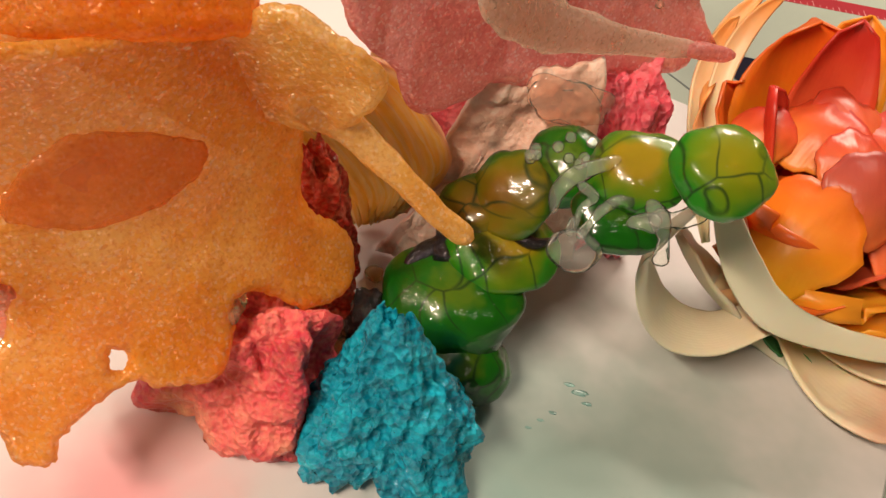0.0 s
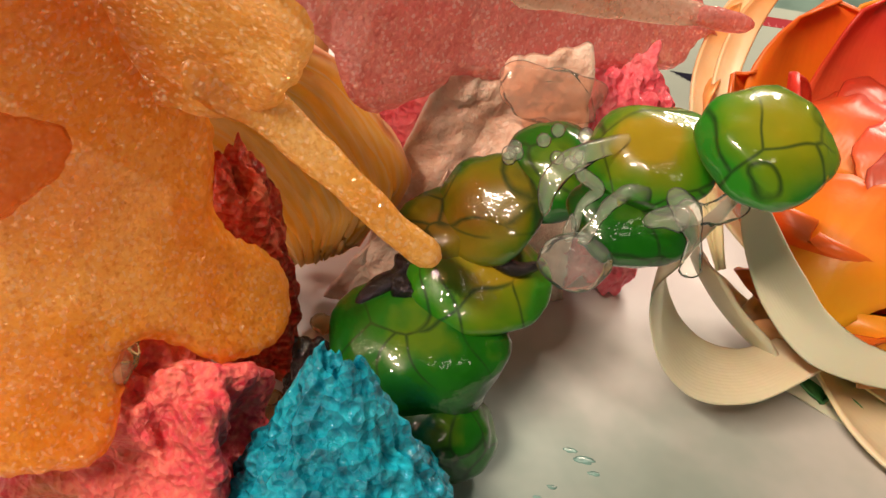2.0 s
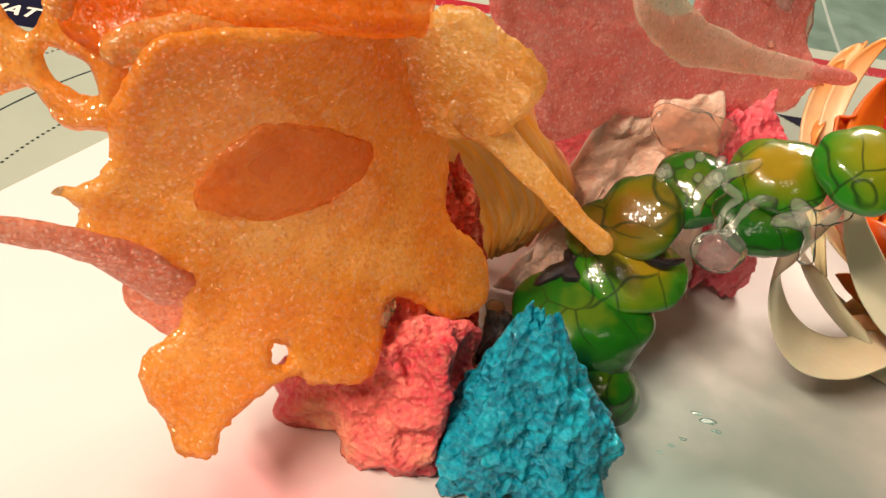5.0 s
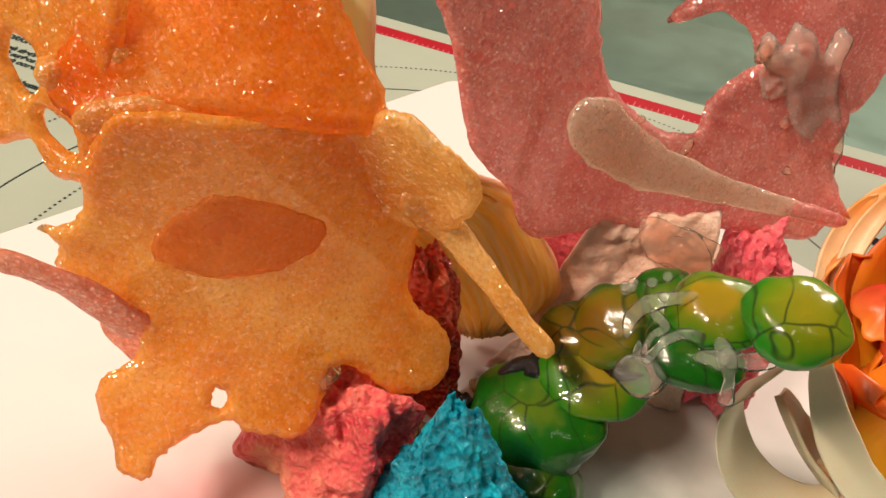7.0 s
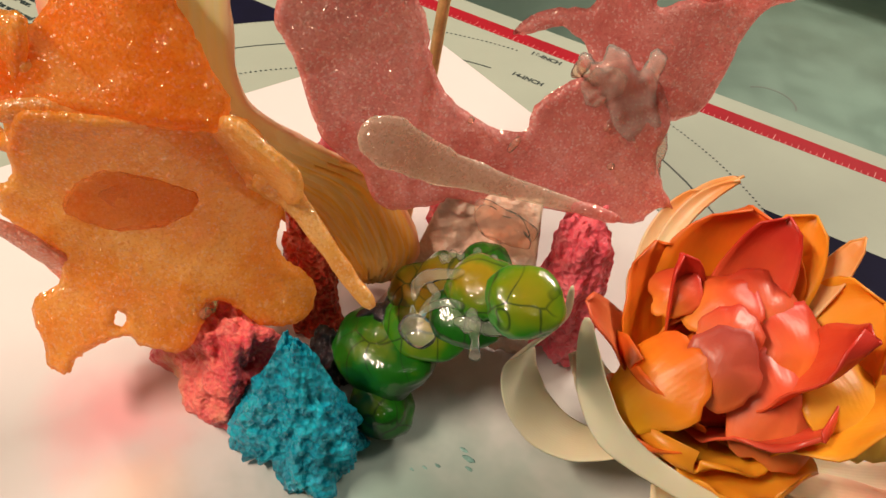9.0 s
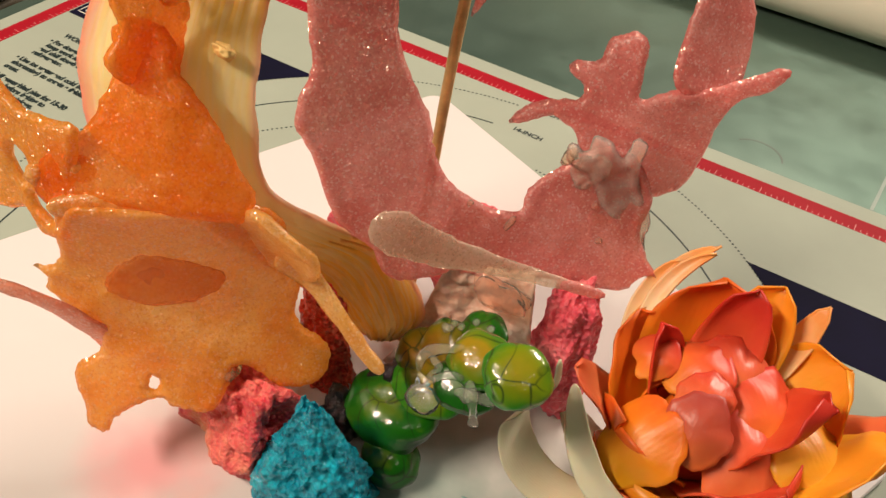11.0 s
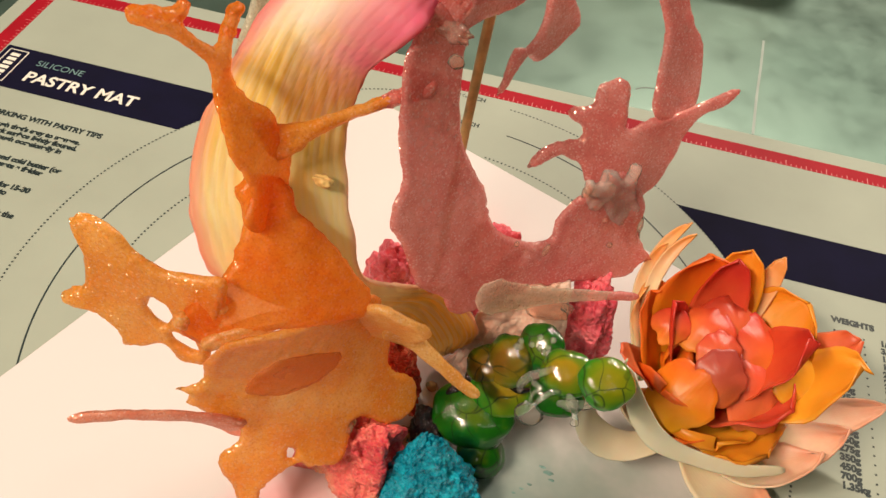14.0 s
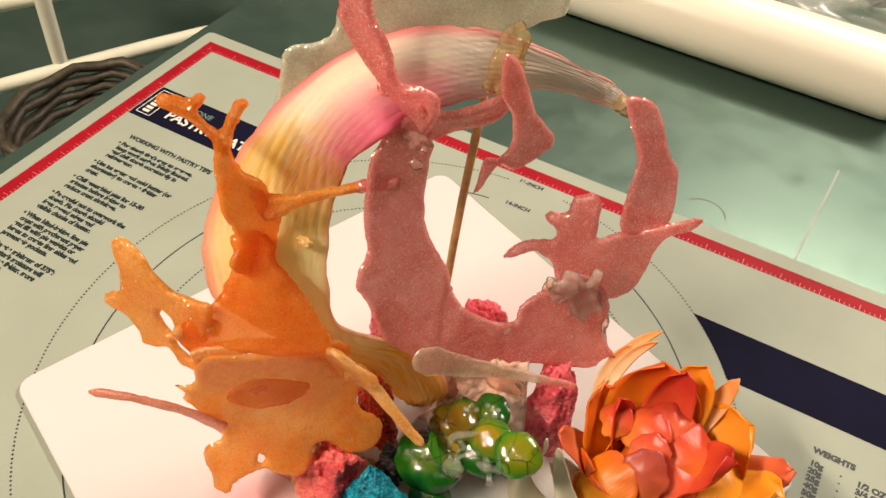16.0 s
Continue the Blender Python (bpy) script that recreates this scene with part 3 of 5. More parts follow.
def pebble(name, centre, size, material, normal, seed=0, nr=26, na=48):
    """A flat round bead: a domed crown, a full rim and a flatter underside."""
    q = Vector((0, 0, 1)).rotation_difference(Vector(normal).normalized())
    verts, uvs, faces = [], [], []
    for i in range(nr + 1):
        g = math.pi * i / nr
        r = max(0.0, math.sin(g)) ** 0.8
        h = math.copysign(abs(math.cos(g)) ** (1.15 if g < math.pi / 2 else 0.8), math.cos(g)) * (1.0 if g < math.pi / 2 else 0.75)
        for k in range(na):
            a = 2 * math.pi * k / na
            w = Vector((math.cos(a) * r, math.sin(a) * r, h))
            f = 1 + 0.13 * noise.noise(w * 1.3 + Vector((seed, 1, 0))) + 0.04 * noise.noise(w * 3.4 + Vector((0, seed, 0)))
            e = q @ Vector((w.x * size[0] * f, w.y * size[1] * f, w.z * size[2] * f))
            verts.append((centre[0] + e.x, centre[1] + e.y, centre[2] + e.z))
            uvs.append((i / nr, k / na))
    for i in range(nr):
        for k in range(na):
            a, b = i * na + k, i * na + (k + 1) % na
            faces.append((a, a + na, b + na, b))
    return link_mesh(name, verts, faces, material, uvs=uvs)


def dome_petal(name, at, facing, radius, material, seed=0, bulge=0.5, thick=0.8, nr=9, na=30):
    """A round cupped petal that bulges towards `facing`, with an uneven rim that turns a little outwards."""
    n = np.array(facing, float)
    n = n / np.linalg.norm(n)
    x = np.cross((0.0, 0.0, 1.0), n)
    x = x / np.linalg.norm(x)
    y = np.cross(n, x)
    c = np.array(at, float)
    top, low, uvs = [c + n * 0.0], [c - n * thick], [(0.5, 0.5)]
    for i in range(1, nr + 1):
        s = i / nr
        for k in range(na):
            g = 2 * math.pi * k / na
            lobe = 1 + 0.26 * noise.noise((math.cos(g) * 1.1 + seed * 2.3, math.sin(g) * 1.1, seed)) + 0.16 * noise.noise((math.cos(g) * 2.4 + seed, math.sin(g) * 3, 4.0))
            r = radius * s * lobe
            dip = -bulge * radius * s ** 2.2 + 0.12 * radius * s ** 8
            fold = 0.10 * radius * s * noise.noise((math.cos(g) * s * 1.6 + seed, math.sin(g) * s * 1.6, seed * 3.1))
            p = c + x * r * math.cos(g) + y * r * 1.1 * math.sin(g) + n * (dip + fold)
            top.append(p)
            low.append(p - n * thick)
            uvs.append((0.5 + 0.48 * s * math.sin(g), 0.5 + 0.48 * s * math.cos(g)))
    m = len(top)
    faces = []
    for k in range(na):
        q = (k + 1) % na
        faces += [(0, 1 + k, 1 + q), (m, m + 1 + q, m + 1 + k)]
        for i in range(nr - 1):
            a, b = 1 + i * na, 1 + (i + 1) * na
            faces += [(a + k, b + k, b + q, a + q), (m + a + k, m + a + q, m + b + q, m + b + k)]
        e = 1 + (nr - 1) * na
        faces.append((e + k, m + e + k, m + e + q, e + q))
    return link_mesh(name, top + low, faces, material, uvs=uvs + uvs)


def petal_mesh(name, root, knee, tip, width, material, cup=0.25, wavy=0.06, point=0.5, seed=0, flare=0.0, thick=0.7, radial=None, nu=22, nv=13):
    """A petal along a bent line from root by knee to tip; cup bends it across, wavy ripples its rim."""
    r, k, t = (np.array(p, float) for p in (root, knee, tip))
    g = math.atan2(t[1] - r[1], t[0] - r[0]) if radial is None else radians(radial)
    tang = np.array((-math.sin(g), math.cos(g), 0.0))
    verts, uvs = [], []
    for i in range(nu):
        s = i / (nu - 1)
        c = (1 - s) ** 2 * r + 2 * s * (1 - s) * k + s * s * t
        tan = 2 * (1 - s) * (k - r) + 2 * s * (t - k)
        tan = tan / np.linalg.norm(tan)
        x = tang - tan * (tang @ tan)
        x = x / np.linalg.norm(x)
        y = np.cross(x, tan)
        prof = (0.30 + 0.70 * math.sin(min(1.0, s / 0.62) * math.pi / 2)) * (1.0 if s < 0.62 else math.cos((s - 0.62) / 0.38 * math.pi / 2) ** point)
        w = max(width * prof, width * 0.02) / 2
        for j in range(nv):
            g = 2 * j / (nv - 1) - 1
            rip = wavy * width * abs(g) ** 1.5 * s * noise.noise((s * 4.5 + seed, g * 1.3, seed * 1.7))
            curl = flare * width * s ** 3 - cup * width * (g * g) * (0.4 + 0.6 * prof)
            edge = width * 0.05 * noise.noise((s * 6 + seed * 3, g * 2, 0.3)) * s
            verts.append(c + x * (g * w + edge * abs(g)) + y * (curl + rip))
            uvs.append((s, j / (nv - 1)))
    verts = np.array(verts)
    g3 = verts.reshape(nu, nv, 3)
    du, dv = np.gradient(g3, axis=0), np.gradient(g3, axis=1)
    nn = np.cross(du, dv)
    nn /= np.linalg.norm(nn, axis=2, keepdims=True) + 1e-9
    a, b = (g3 + nn * thick / 2).reshape(-1, 3), (g3 - nn * thick / 2).reshape(-1, 3)
    m = nu * nv
    faces = []
    for i in range(nu - 1):
        for j in range(nv - 1):
            p = i * nv + j
            faces += [(p, p + 1, p + nv + 1, p + nv), (m + p, m + p + nv, m + p + nv + 1, m + p + 1)]
    rim = [j for j in range(nv)] + [i * nv + nv - 1 for i in range(1, nu)] + [(nu - 1) * nv + j for j in range(nv - 2, -1, -1)] + [i * nv for i in range(nu - 2, 0, -1)]
    for p, q in zip(rim, rim[1:] + rim[:1]):
        faces.append((q, p, m + p, m + q))
    return link_mesh(name, list(a) + list(b), faces, material, uvs=uvs + uvs)


def slab(name, x0, x1, y0, y1, z0, z1, material, bevel=0.0, corner=0.0, seg=6):
    """A flat plate with rounded corners (corner) and softened rims (bevel)."""
    pts = []
    for cx, cy, a0 in ((x1, y1, 0), (x0, y1, 90), (x0, y0, 180), (x1, y0, 270)):
        sx, sy = (1 if cx == x1 else -1), (1 if cy == y1 else -1)
        if corner <= 0:
            pts.append((cx, cy))
            continue
        for k in range(seg + 1):
            g = radians(a0 + 90 * k / seg)
            pts.append((cx - sx * corner + corner * math.cos(g), cy - sy * corner + corner * math.sin(g)))
    mx, my = (x0 + x1) / 2, (y0 + y1) / 2

    def ring(inset, z):
        return [(px - math.copysign(min(inset, abs(px - mx)), px - mx), py - math.copysign(min(inset, abs(py - my)), py - my), z) for px, py in pts]
    rings = [ring(bevel, z0), ring(0, z0 + bevel), ring(0, z1 - bevel), ring(bevel, z1)] if bevel else [ring(0, z0), ring(0, z1)]
    n = len(pts)
    verts = [p for r in rings for p in r]
    faces = [(i * n + k, i * n + (k + 1) % n, (i + 1) * n + (k + 1) % n, (i + 1) * n + k) for i in range(len(rings) - 1) for k in range(n)]
    faces += [tuple(reversed(range(n))), tuple(range((len(rings) - 1) * n, len(rings) * n))]
    return link_mesh(name, verts, faces, material, smooth=False)


def lettering(text, x, y, size, material, parent, turn=0.0, align="LEFT", z=1.35, bold=0.0, line=1.0):
    cu = bpy.data.curves.new("lettering", "FONT")
    cu.body, cu.size, cu.align_x, cu.offset, cu.space_line = text, size * MM, align, bold * MM, line
    tmp = bpy.data.objects.new("lettering", cu)
    me = bpy.data.meshes.new_from_object(tmp)
    bpy.data.objects.remove(tmp)
    bpy.data.curves.remove(cu)
    me.materials.clear()
    me.materials.append(material)
    ob = new("lettering", me)
    ob.parent = parent
    ob.matrix_parent_inverse = Matrix.Translation(parent.location).inverted()
    ob.matrix_basis = pose(x * MM, y * MM, z * MM, 0, 0, turn)
    return ob

# ---- outlines of the poured sheets: place, two axes, bend, outline and holes ----
FRONT = dict(at=(-4.5, -72.4, 64.2), u=(0.754, 0.656, 0.000), v=(-0.132, 0.151, 0.980), bend=(-1.125, 0.008, -0.104, -0.561, -0.115, 0.606),
        outline=[(-24.3, 45.1), (-27.7, 40), (-31.5, 33), (-32.3, 24.6), (-35.4, 19.4), (-42.6, 17.6), (-40.2, 15.3), (-38.9, 12.6), (-40.5, 8.5),
        (-37, 5.1), (-32.9, -0.1), (-28.5, -3.2), (-25.2, -5.8), (-25.1, -11.2), (-27.9, -14.7), (-33.2, -17.7), (-35.8, -22.5), (-34.9, -28.1),
        (-32.9, -33.3), (-32.7, -38), (-29.1, -39.7), (-25.4, -39.1), (-22.5, -34.9), (-16.5, -30.7), (-10, -27.5), (-5.9, -27), (-3.8, -29.4), (1.8,
        -31.2), (7.6, -32.5), (11.8, -30.8), (15.7, -24.8), (16.4, -21.1), (18.3, -18.9), (22.5, -19.8), (26.6, -22.8), (30.8, -27.1), (36, -29.5),
        (42.4, -30.7), (47.8, -29.4), (50.4, -25.6), (50.5, -20.9), (46.4, -15.3), (40.8, -9.9), (38.8, -4.2), (39.9, 0.5), (41.5, 6), (40.9, 12.2),
        (38.6, 16.5), (37.1, 23.7), (37.1, 32.6), (31.9, 41.2), (25.1, 43.5), (15.2, 44.2), (2.7, 45), (-9.9, 46.7), (-18, 47.2)],
        holes=[[(-10.0, -20.3), (-7.5, -20.4), (-7.3, -22.5), (-8.7, -24.1), (-10.1, -23.4)]])
BODY = dict(at=(-12.8, -63.7, 121.5), u=(0.828, 0.560, -0.000), v=(-0.271, 0.400, 0.876), bend=(1.817, 0.009, -0.029, -0.535, 0.002, -0.110),
        outline=[(29.4, -15.5), (30.6, -8.8), (26.2, -1.8), (23.2, 4.7), (18.2, 13.7), (13.2, 20.7), (9.2, 26), (8.6, 32.8), (5.7, 37.4), (-2.7,
        39.9), (-9.4, 36.7), (-8.5, 26.7), (-12.1, 17.6), (-16, 10.6), (-19.7, 7), (-28.2, 2.9), (-32.2, -2.2), (-35.5, -10), (-30.2, -15.9), (-20.8,
        -15.7), (-7, -14.5), (10.8, -16.7), (24.2, -18.1)],
        holes=[])
STEM = dict(at=(-30.8, -47.2, 176.8), u=(0.521, 0.853, 0.000), v=(-0.330, 0.202, 0.922), bend=(3.144, -0.165, 0.031, -0.254, 0.848, -0.352),
        outline=[(-10.3, -31.1), (-4.7, -23.8), (-5, -16.2), (-7.6, -9.1), (-6.8, 0.8), (-5.7, 11.2), (-3.9, 20), (-6.4, 24.4), (-9.7, 29.2), (-14.8,
        33.7), (-18.5, 36.4), (-18, 40), (-14.1, 40.5), (-7.6, 37.8), (-2.5, 38.6), (-1.7, 35.5), (-5.4, 31.5), (-1.3, 24.8), (1.7, 24.6), (5.1,
        28.8), (8.2, 32.1), (11.5, 32.8), (13.3, 30.7), (9.6, 26.6), (5.3, 21.5), (2.8, 16), (2.7, 10.6), (6.3, 3.8), (11.9, -1.8), (13.7, -10),
        (16.8, -20.8), (14.4, -26.4), (10.9, -38.8), (9.5, -47.3), (-2.5, -41.5)],
        holes=[])
ARM = dict(at=(-12.1, -32.9, 167.0), u=(0.835, 0.550, 0.000), v=(-0.229, 0.348, 0.909), bend=(-0.018, -0.001, 0.001, 0.003, 0.001, 0.002),
        outline=[(-18.9, 5.9), (-10.7, 3.5), (-2.3, 3.3), (14.9, 6.3), (27.9, 8.9), (36.5, 10.7), (41.5, 10.4), (42.1, 7.9), (40.8, 5.7), (32.1, 4.8),
        (14.7, 1.8), (1.6, -2.4), (-6.2, -6.8), (-13.8, -7.8)],
        holes=[])
LIMB = dict(at=(-63.3, -78.8, 119.2), u=(0.999, 0.045, 0.000), v=(-0.009, 0.202, 0.979), bend=(0.071, 0.001, 0.003, -0.003, 0.022, -0.017),
        outline=[(37.1, 13.1), (26.3, 12.3), (15.3, 11.5), (7.4, 15), (-0.1, 22.9), (-6.7, 26.4), (-12.3, 26.5), (-16.5, 22.8), (-16.2, 18.7), (-13.7,
        9.8), (-15.1, -4.2), (-20, -7.1), (-24.6, -11.8), (-22.8, -15.7), (-12.4, -17), (-5.5, -21.7), (-3.4, -28.9), (5.8, -26.8), (12.6, -24),
        (17.3, -29.9), (23.1, -30.1), (28.4, -29), (31.2, -17.5), (34.9, -2.9)],
        holes=[[(9.8, -2.1), (14.5, -3.9), (16.3, -9.2), (13.6, -13.7), (9.7, -11.8), (7.9, -7.1)], [(16.8, -16.2), (23.0, -17.6), (25.4, -23.2),
        (20.8, -23.0), (16.6, -20.9)]])
COLUMN = dict(at=(46.2, 1.6, 114.3), u=(0.718, 0.696, 0.000), v=(-0.129, 0.133, 0.983), bend=(-1.478, -0.067, -0.038, 0.072, -0.260, -0.099),
        outline=[(-30.4, 79.2), (-35, 73.9), (-38.5, 58.6), (-39.7, 43.8), (-39.1, 31.5), (-43.6, 21.6), (-44.7, 12.9), (-40.8, 3.6), (-35.5, -16.3),
        (-32.9, -23.7), (-26.6, -31.2), (-20.8, -37.4), (-18.2, -45.9), (-12.7, -51.2), (-3.9, -50.9), (4.8, -49.1), (7.2, -47), (17.7, -51.2), (34.1,
        -51.1), (48.9, -54.1), (61.5, -56.4), (70.9, -57), (76, -51.5), (82.4, -51.7), (76.4, -42), (74, -32.3), (77, -25), (75.6, -16), (68.1, -4.8),
        (57, -3), (50.2, -6.1), (39.4, -10.9), (31.4, -17.7), (30.2, -23.8), (22, -23.8), (11.1, -17.4), (3.1, -9.7), (-0.8, 0.7), (-3.3, 13.2),
        (-9.3, 26.2), (-12.7, 37.9), (-12.6, 50.6), (-10.1, 64.4), (-8.2, 75.3), (-18.1, 86.7), (-27.5, 86)],
        holes=[])
BRANCH = dict(at=(87.1, 57.4, 116.8), u=(0.873, 0.488, -0.000), v=(-0.112, 0.200, 0.973), bend=(0.397, -0.000, -0.146, -0.196, 1.298, -0.128),
        outline=[(-9.7, -23), (-14.7, -13.1), (-17.3, -6.6), (-24.6, -2.7), (-33.6, -5.4), (-39.8, -6.6), (-36.3, -1.6), (-26.1, 2.4), (-16.5, 4.2),
        (-16.3, 9.1), (-21, 11.9), (-20.4, 15.1), (-11.8, 17.1), (-9.1, 23.7), (-5.2, 26.1), (-0.6, 28.1), (3.5, 23.9), (3.4, 14.5), (3.8, 6.8),
        (10.4, 9), (15.2, 11.1), (23.9, 12.4), (37.4, 19), (46, 23.6), (49.3, 21), (45.1, 14.5), (37.3, 10.4), (32.3, -0.7), (31.4, -13.4), (27.6,
        -27.5), (16.1, -31.3), (4, -30.4)],
        holes=[])
RISER = dict(at=(100.4, 83.4, 149.9), u=(0.577, 0.816, -0.000), v=(-0.364, 0.257, 0.895), bend=(-0.000, -0.000, -0.000, -0.001, -0.000, 0.000),
        outline=[(-9.6, 38.8), (-3.2, 38.6), (5.4, 33), (9.2, 22.1), (11.5, 8.7), (15.9, 1), (15.4, -6.9), (13.2, -18.6), (7.8, -28.1), (-5.1, -28.5),
        (-15.7, -23.3), (-16.5, -15.4), (-10.8, -1.1), (-6, 9.3), (-6.9, 21), (-9.6, 31.5)],
        holes=[])
TOPLEFT = dict(at=(9.8, 5.5, 206.2), u=(0.965, 0.262, -0.000), v=(-0.014, 0.052, 0.999), bend=(-0.005, 0.000, -0.000, 0.001, -0.001, 0.002),
        outline=[(-23, 48.2), (-21.2, 35.5), (-21.9, 28.6), (-16, 18), (-10.4, 9.4), (-6.2, 2.7), (-8.1, -5.6), (-6.8, -16.2), (-0.7, -20.8), (7.8,
        -21.5), (16.3, -13.2), (19.8, -1.6), (17.2, 4.3), (10.3, 6), (4.6, 5.2), (1.1, 10.7), (-1.4, 21.1), (-7.7, 33.7), (-9.1, 50.7), (-16.5,
        53.6)],
        holes=[])
CROSS = dict(at=(31.8, 26.5, 195.0), u=(0.507, 0.862, 0.000), v=(0.180, -0.106, 0.978), bend=(-0.007, -0.000, -0.000, 0.002, 0.002, -0.000),
        outline=[(-23.2, 10.1), (-16.5, 6.8), (-6.6, 1.3), (9.6, 0.3), (16.4, 3.5), (22.5, -5.7), (15.7, -12.7), (4.1, -13.1), (-7.1, -11.4), (-16.4,
        -11.5)],
        holes=[])
HANGER = dict(at=(48.0, 41.4, 177.2), u=(0.539, 0.843, 0.000), v=(0.111, -0.071, 0.991), bend=(-0.030, 0.000, -0.000, 0.004, -0.004, 0.004),
        outline=[(-13.6, 49), (-6.3, 44.7), (1.1, 30.2), (9.2, 11.9), (23.1, -8.4), (18.3, -15.8), (4.8, -21.9), (-5.3, -14.2), (-10.6, -25.3),
        (-14.8, -30.2), (-14, -16.3), (-12, -8), (-4.6, -10.1), (-0.6, -1.7), (-4, 16.3), (-10.7, 27.9)],
        holes=[])
GREY = dict(at=(6.2, 38.5, 205.0), u=(0.821, 0.570, 0.000), v=(0.033, -0.048, 0.998), bend=(0.002, -0.000, 0.001, 0.001, -0.003, -0.003),
        outline=[(-72.6, -44.9), (-65, -20.4), (-59.3, 1.8), (-46.3, 6), (-39.1, 11.6), (-36.4, 20.9), (-27.2, 33.5), (-14.1, 40.9), (-1, 36.2),
        (30.3, 31.5), (52, 36.6), (55.6, 21.3), (45.9, 15.9), (21.3, 4.7), (-13.9, -3.9), (-33.3, -15.9), (-48.8, -31.6), (-59.6, -41.6)],
        holes=[])
ARMTIP = dict(at=(-12.1, -32.9, 167.0), u=(0.835, 0.550, 0.000), v=(-0.229, 0.348, 0.909), bend=(-0.018, -0.001, 0.001, 0.003, 0.001, 0.002),
        outline=[(22, 7.0), (27.9, 9.4), (36.5, 11.2), (42, 10.8), (42.8, 7.9), (41.2, 5.2), (32.1, 4.3), (24, 3.4), (19, 4.6)],
        holes=[])
GLUE = dict(at=(86.0, 38.0, 100.0), u=(0.718, 0.696, 0.000), v=(-0.129, 0.133, 0.983), bend=(2.6, 0.0, 0.0, 0.0, 0.0, 0.0),
        outline=[(-10.8, 10.8), (-9.2, 16.3), (-3.7, 12.7), (-1.7, 18.1), (4.8, 15.6), (9.7, 9.3), (13.4, 15.9), (18.4, 13.3), (16.9, 3.1), (24.4, -15.4), (24, -24.1), (24.2, -33.5), (18.3,
        -31.1), (14.2, -19.5), (5.3, -11.7), (-1.1, 2.5), (-7, 6.5)],
        holes=[])
FLAP = dict(at=(25.0, -47.5, 95.0), u=(1.000, 0.000, 0.000), v=(0.000, -0.360, 0.933), bend=(0.0, 0.0, 0.0, 0.25, 0.0, 0.2),
        outline=[(-32, 7), (-22, 11), (-14, 14), (-8, 18), (-2, 18.5), (3, 15), (8, 12), (12, 7), (13, 1), (11, -5), (8, -11), (4, -17), (-3, -19), (-10, -18), (-20, -15), (-30, -9), (-35, 0)],
        holes=[])
WINDOW = dict(at=(-4.5, -72.4, 64.2), u=(0.754, 0.656, 0.000), v=(-0.132, 0.151, 0.980), bend=(-1.125, 0.008, -0.104, -0.561, -0.115, 0.606),
        outline=[(-19.4, 15.3), (-15.3, 21.6), (-9.3, 26.1), (-3.5, 27.1), (5.8, 24.4), (13.1, 20.6), (17.6, 16.9), (16.2, 12.1), (11.6, 9.3), (5.2,
        7.4), (-2.3, 6.8), (-13, 8.4), (-18.1, 10.3)],
        holes=[])

# ---- the room and the table ----
solo("table_top", slab("table_top", -335, 900, -800, 900, -40, 0, STEEL, 2, 6), "grey brushed steel work table, worn and stained", "table", kind="structure")
solo("side_counter", slab("side_counter", -1200, -345, -800, 900, -160, -120, STEEL, 2), "lower steel counter beside the table", "counter", kind="structure")
# unseen room shell, added to close the place; its teal paint tints the fill
for nm, a in (("wall_north", (-2500, 2500, 2500, 2600, -900, 1900)), ("wall_south", (-2500, 2500, -2600, -2500, -900, 1900)),
              ("wall_east", (2500, 2600, -2600, 2600, -900, 1900)), ("wall_west", (-2600, -2500, -2600, 2600, -900, 1900)),
              ("floor", (-2600, 2600, -2600, 2600, -1000, -900)), ("ceiling", (-2600, 2600, -2600, 2600, 1900, 2000))):
    solo(nm, slab(nm, *a, WALLPAINT), "plain pale painted kitchen " + nm.split("_")[0], nm.split("_")[0], kind="structure")


def line_band(name, pts, width, material, z0, z1):
    """A thin flat line laid along points."""
    p = np.array(pts, float)
    t = np.gradient(p, axis=0)
    t /= np.linalg.norm(t, axis=1, keepdims=True)
    s = np.c_[-t[:, 1], t[:, 0]] * width / 2
    n = len(p)
    verts = [(*q, z1) for q in p + s] + [(*q, z1) for q in p - s] + [(*q, z0) for q in p + s] + [(*q, z0) for q in p - s]
    faces = []
    for i in range(n - 1):
        faces += [(i + n, i + n + 1, i + 1, i), (i, i + 1, i + 1 + 2 * n, i + 2 * n), (i + 3 * n, i + 3 * n + 1, i + n + 1, i + n)]
    return link_mesh(name, verts, faces, material, smooth=False)


SCRATCH = plain_mat("dark_scratch", (0.10, 0.12, 0.11), 0.6, 0.2)
SHINE = plain_mat("pale_scuff", (0.24, 0.29, 0.27), 0.4, 0.1)
arc = [(112 + 16 * math.cos(radians(g)), 247 + 16 * math.sin(radians(g))) for g in range(10, 150, 10)]
solo("curved_scratch", line_band("curved_scratch", arc, 1.0, SCRATCH, 0.0, 0.12), "thin dark curved scratch on the steel table", "scratch")
solo("pale_scuff", line_band("pale_scuff", [(180, 240), (181, 280), (183, 320), (184, 352)], 1.8, SHINE, 0.0, 0.12), "pale straight scuff on the steel table", "scuff")

# ---- pastry mat ----
mat = thing("pastry_mat", (0, 0, 0), "white silicone pastry mat with red ruler border and printed circles", "pastry mat")
part("sheet", slab("sheet", -322, 322, -232, 232, 0, 1.2, SILICONE, 0.3, 5), mat)
for x0, x1, y0, y1 in ((-311, 311, 208.5, 219.5), (-311, 311, -219.5, -208.5), (-311, -300, -208.5, 208.5), (300, 311, -208.5, 208.5)):
    part("ruler_strip", slab("ruler_strip", x0, x1, y0, y1, 1.2, 1.28, RED_INK), mat, "red printed ruler strip")


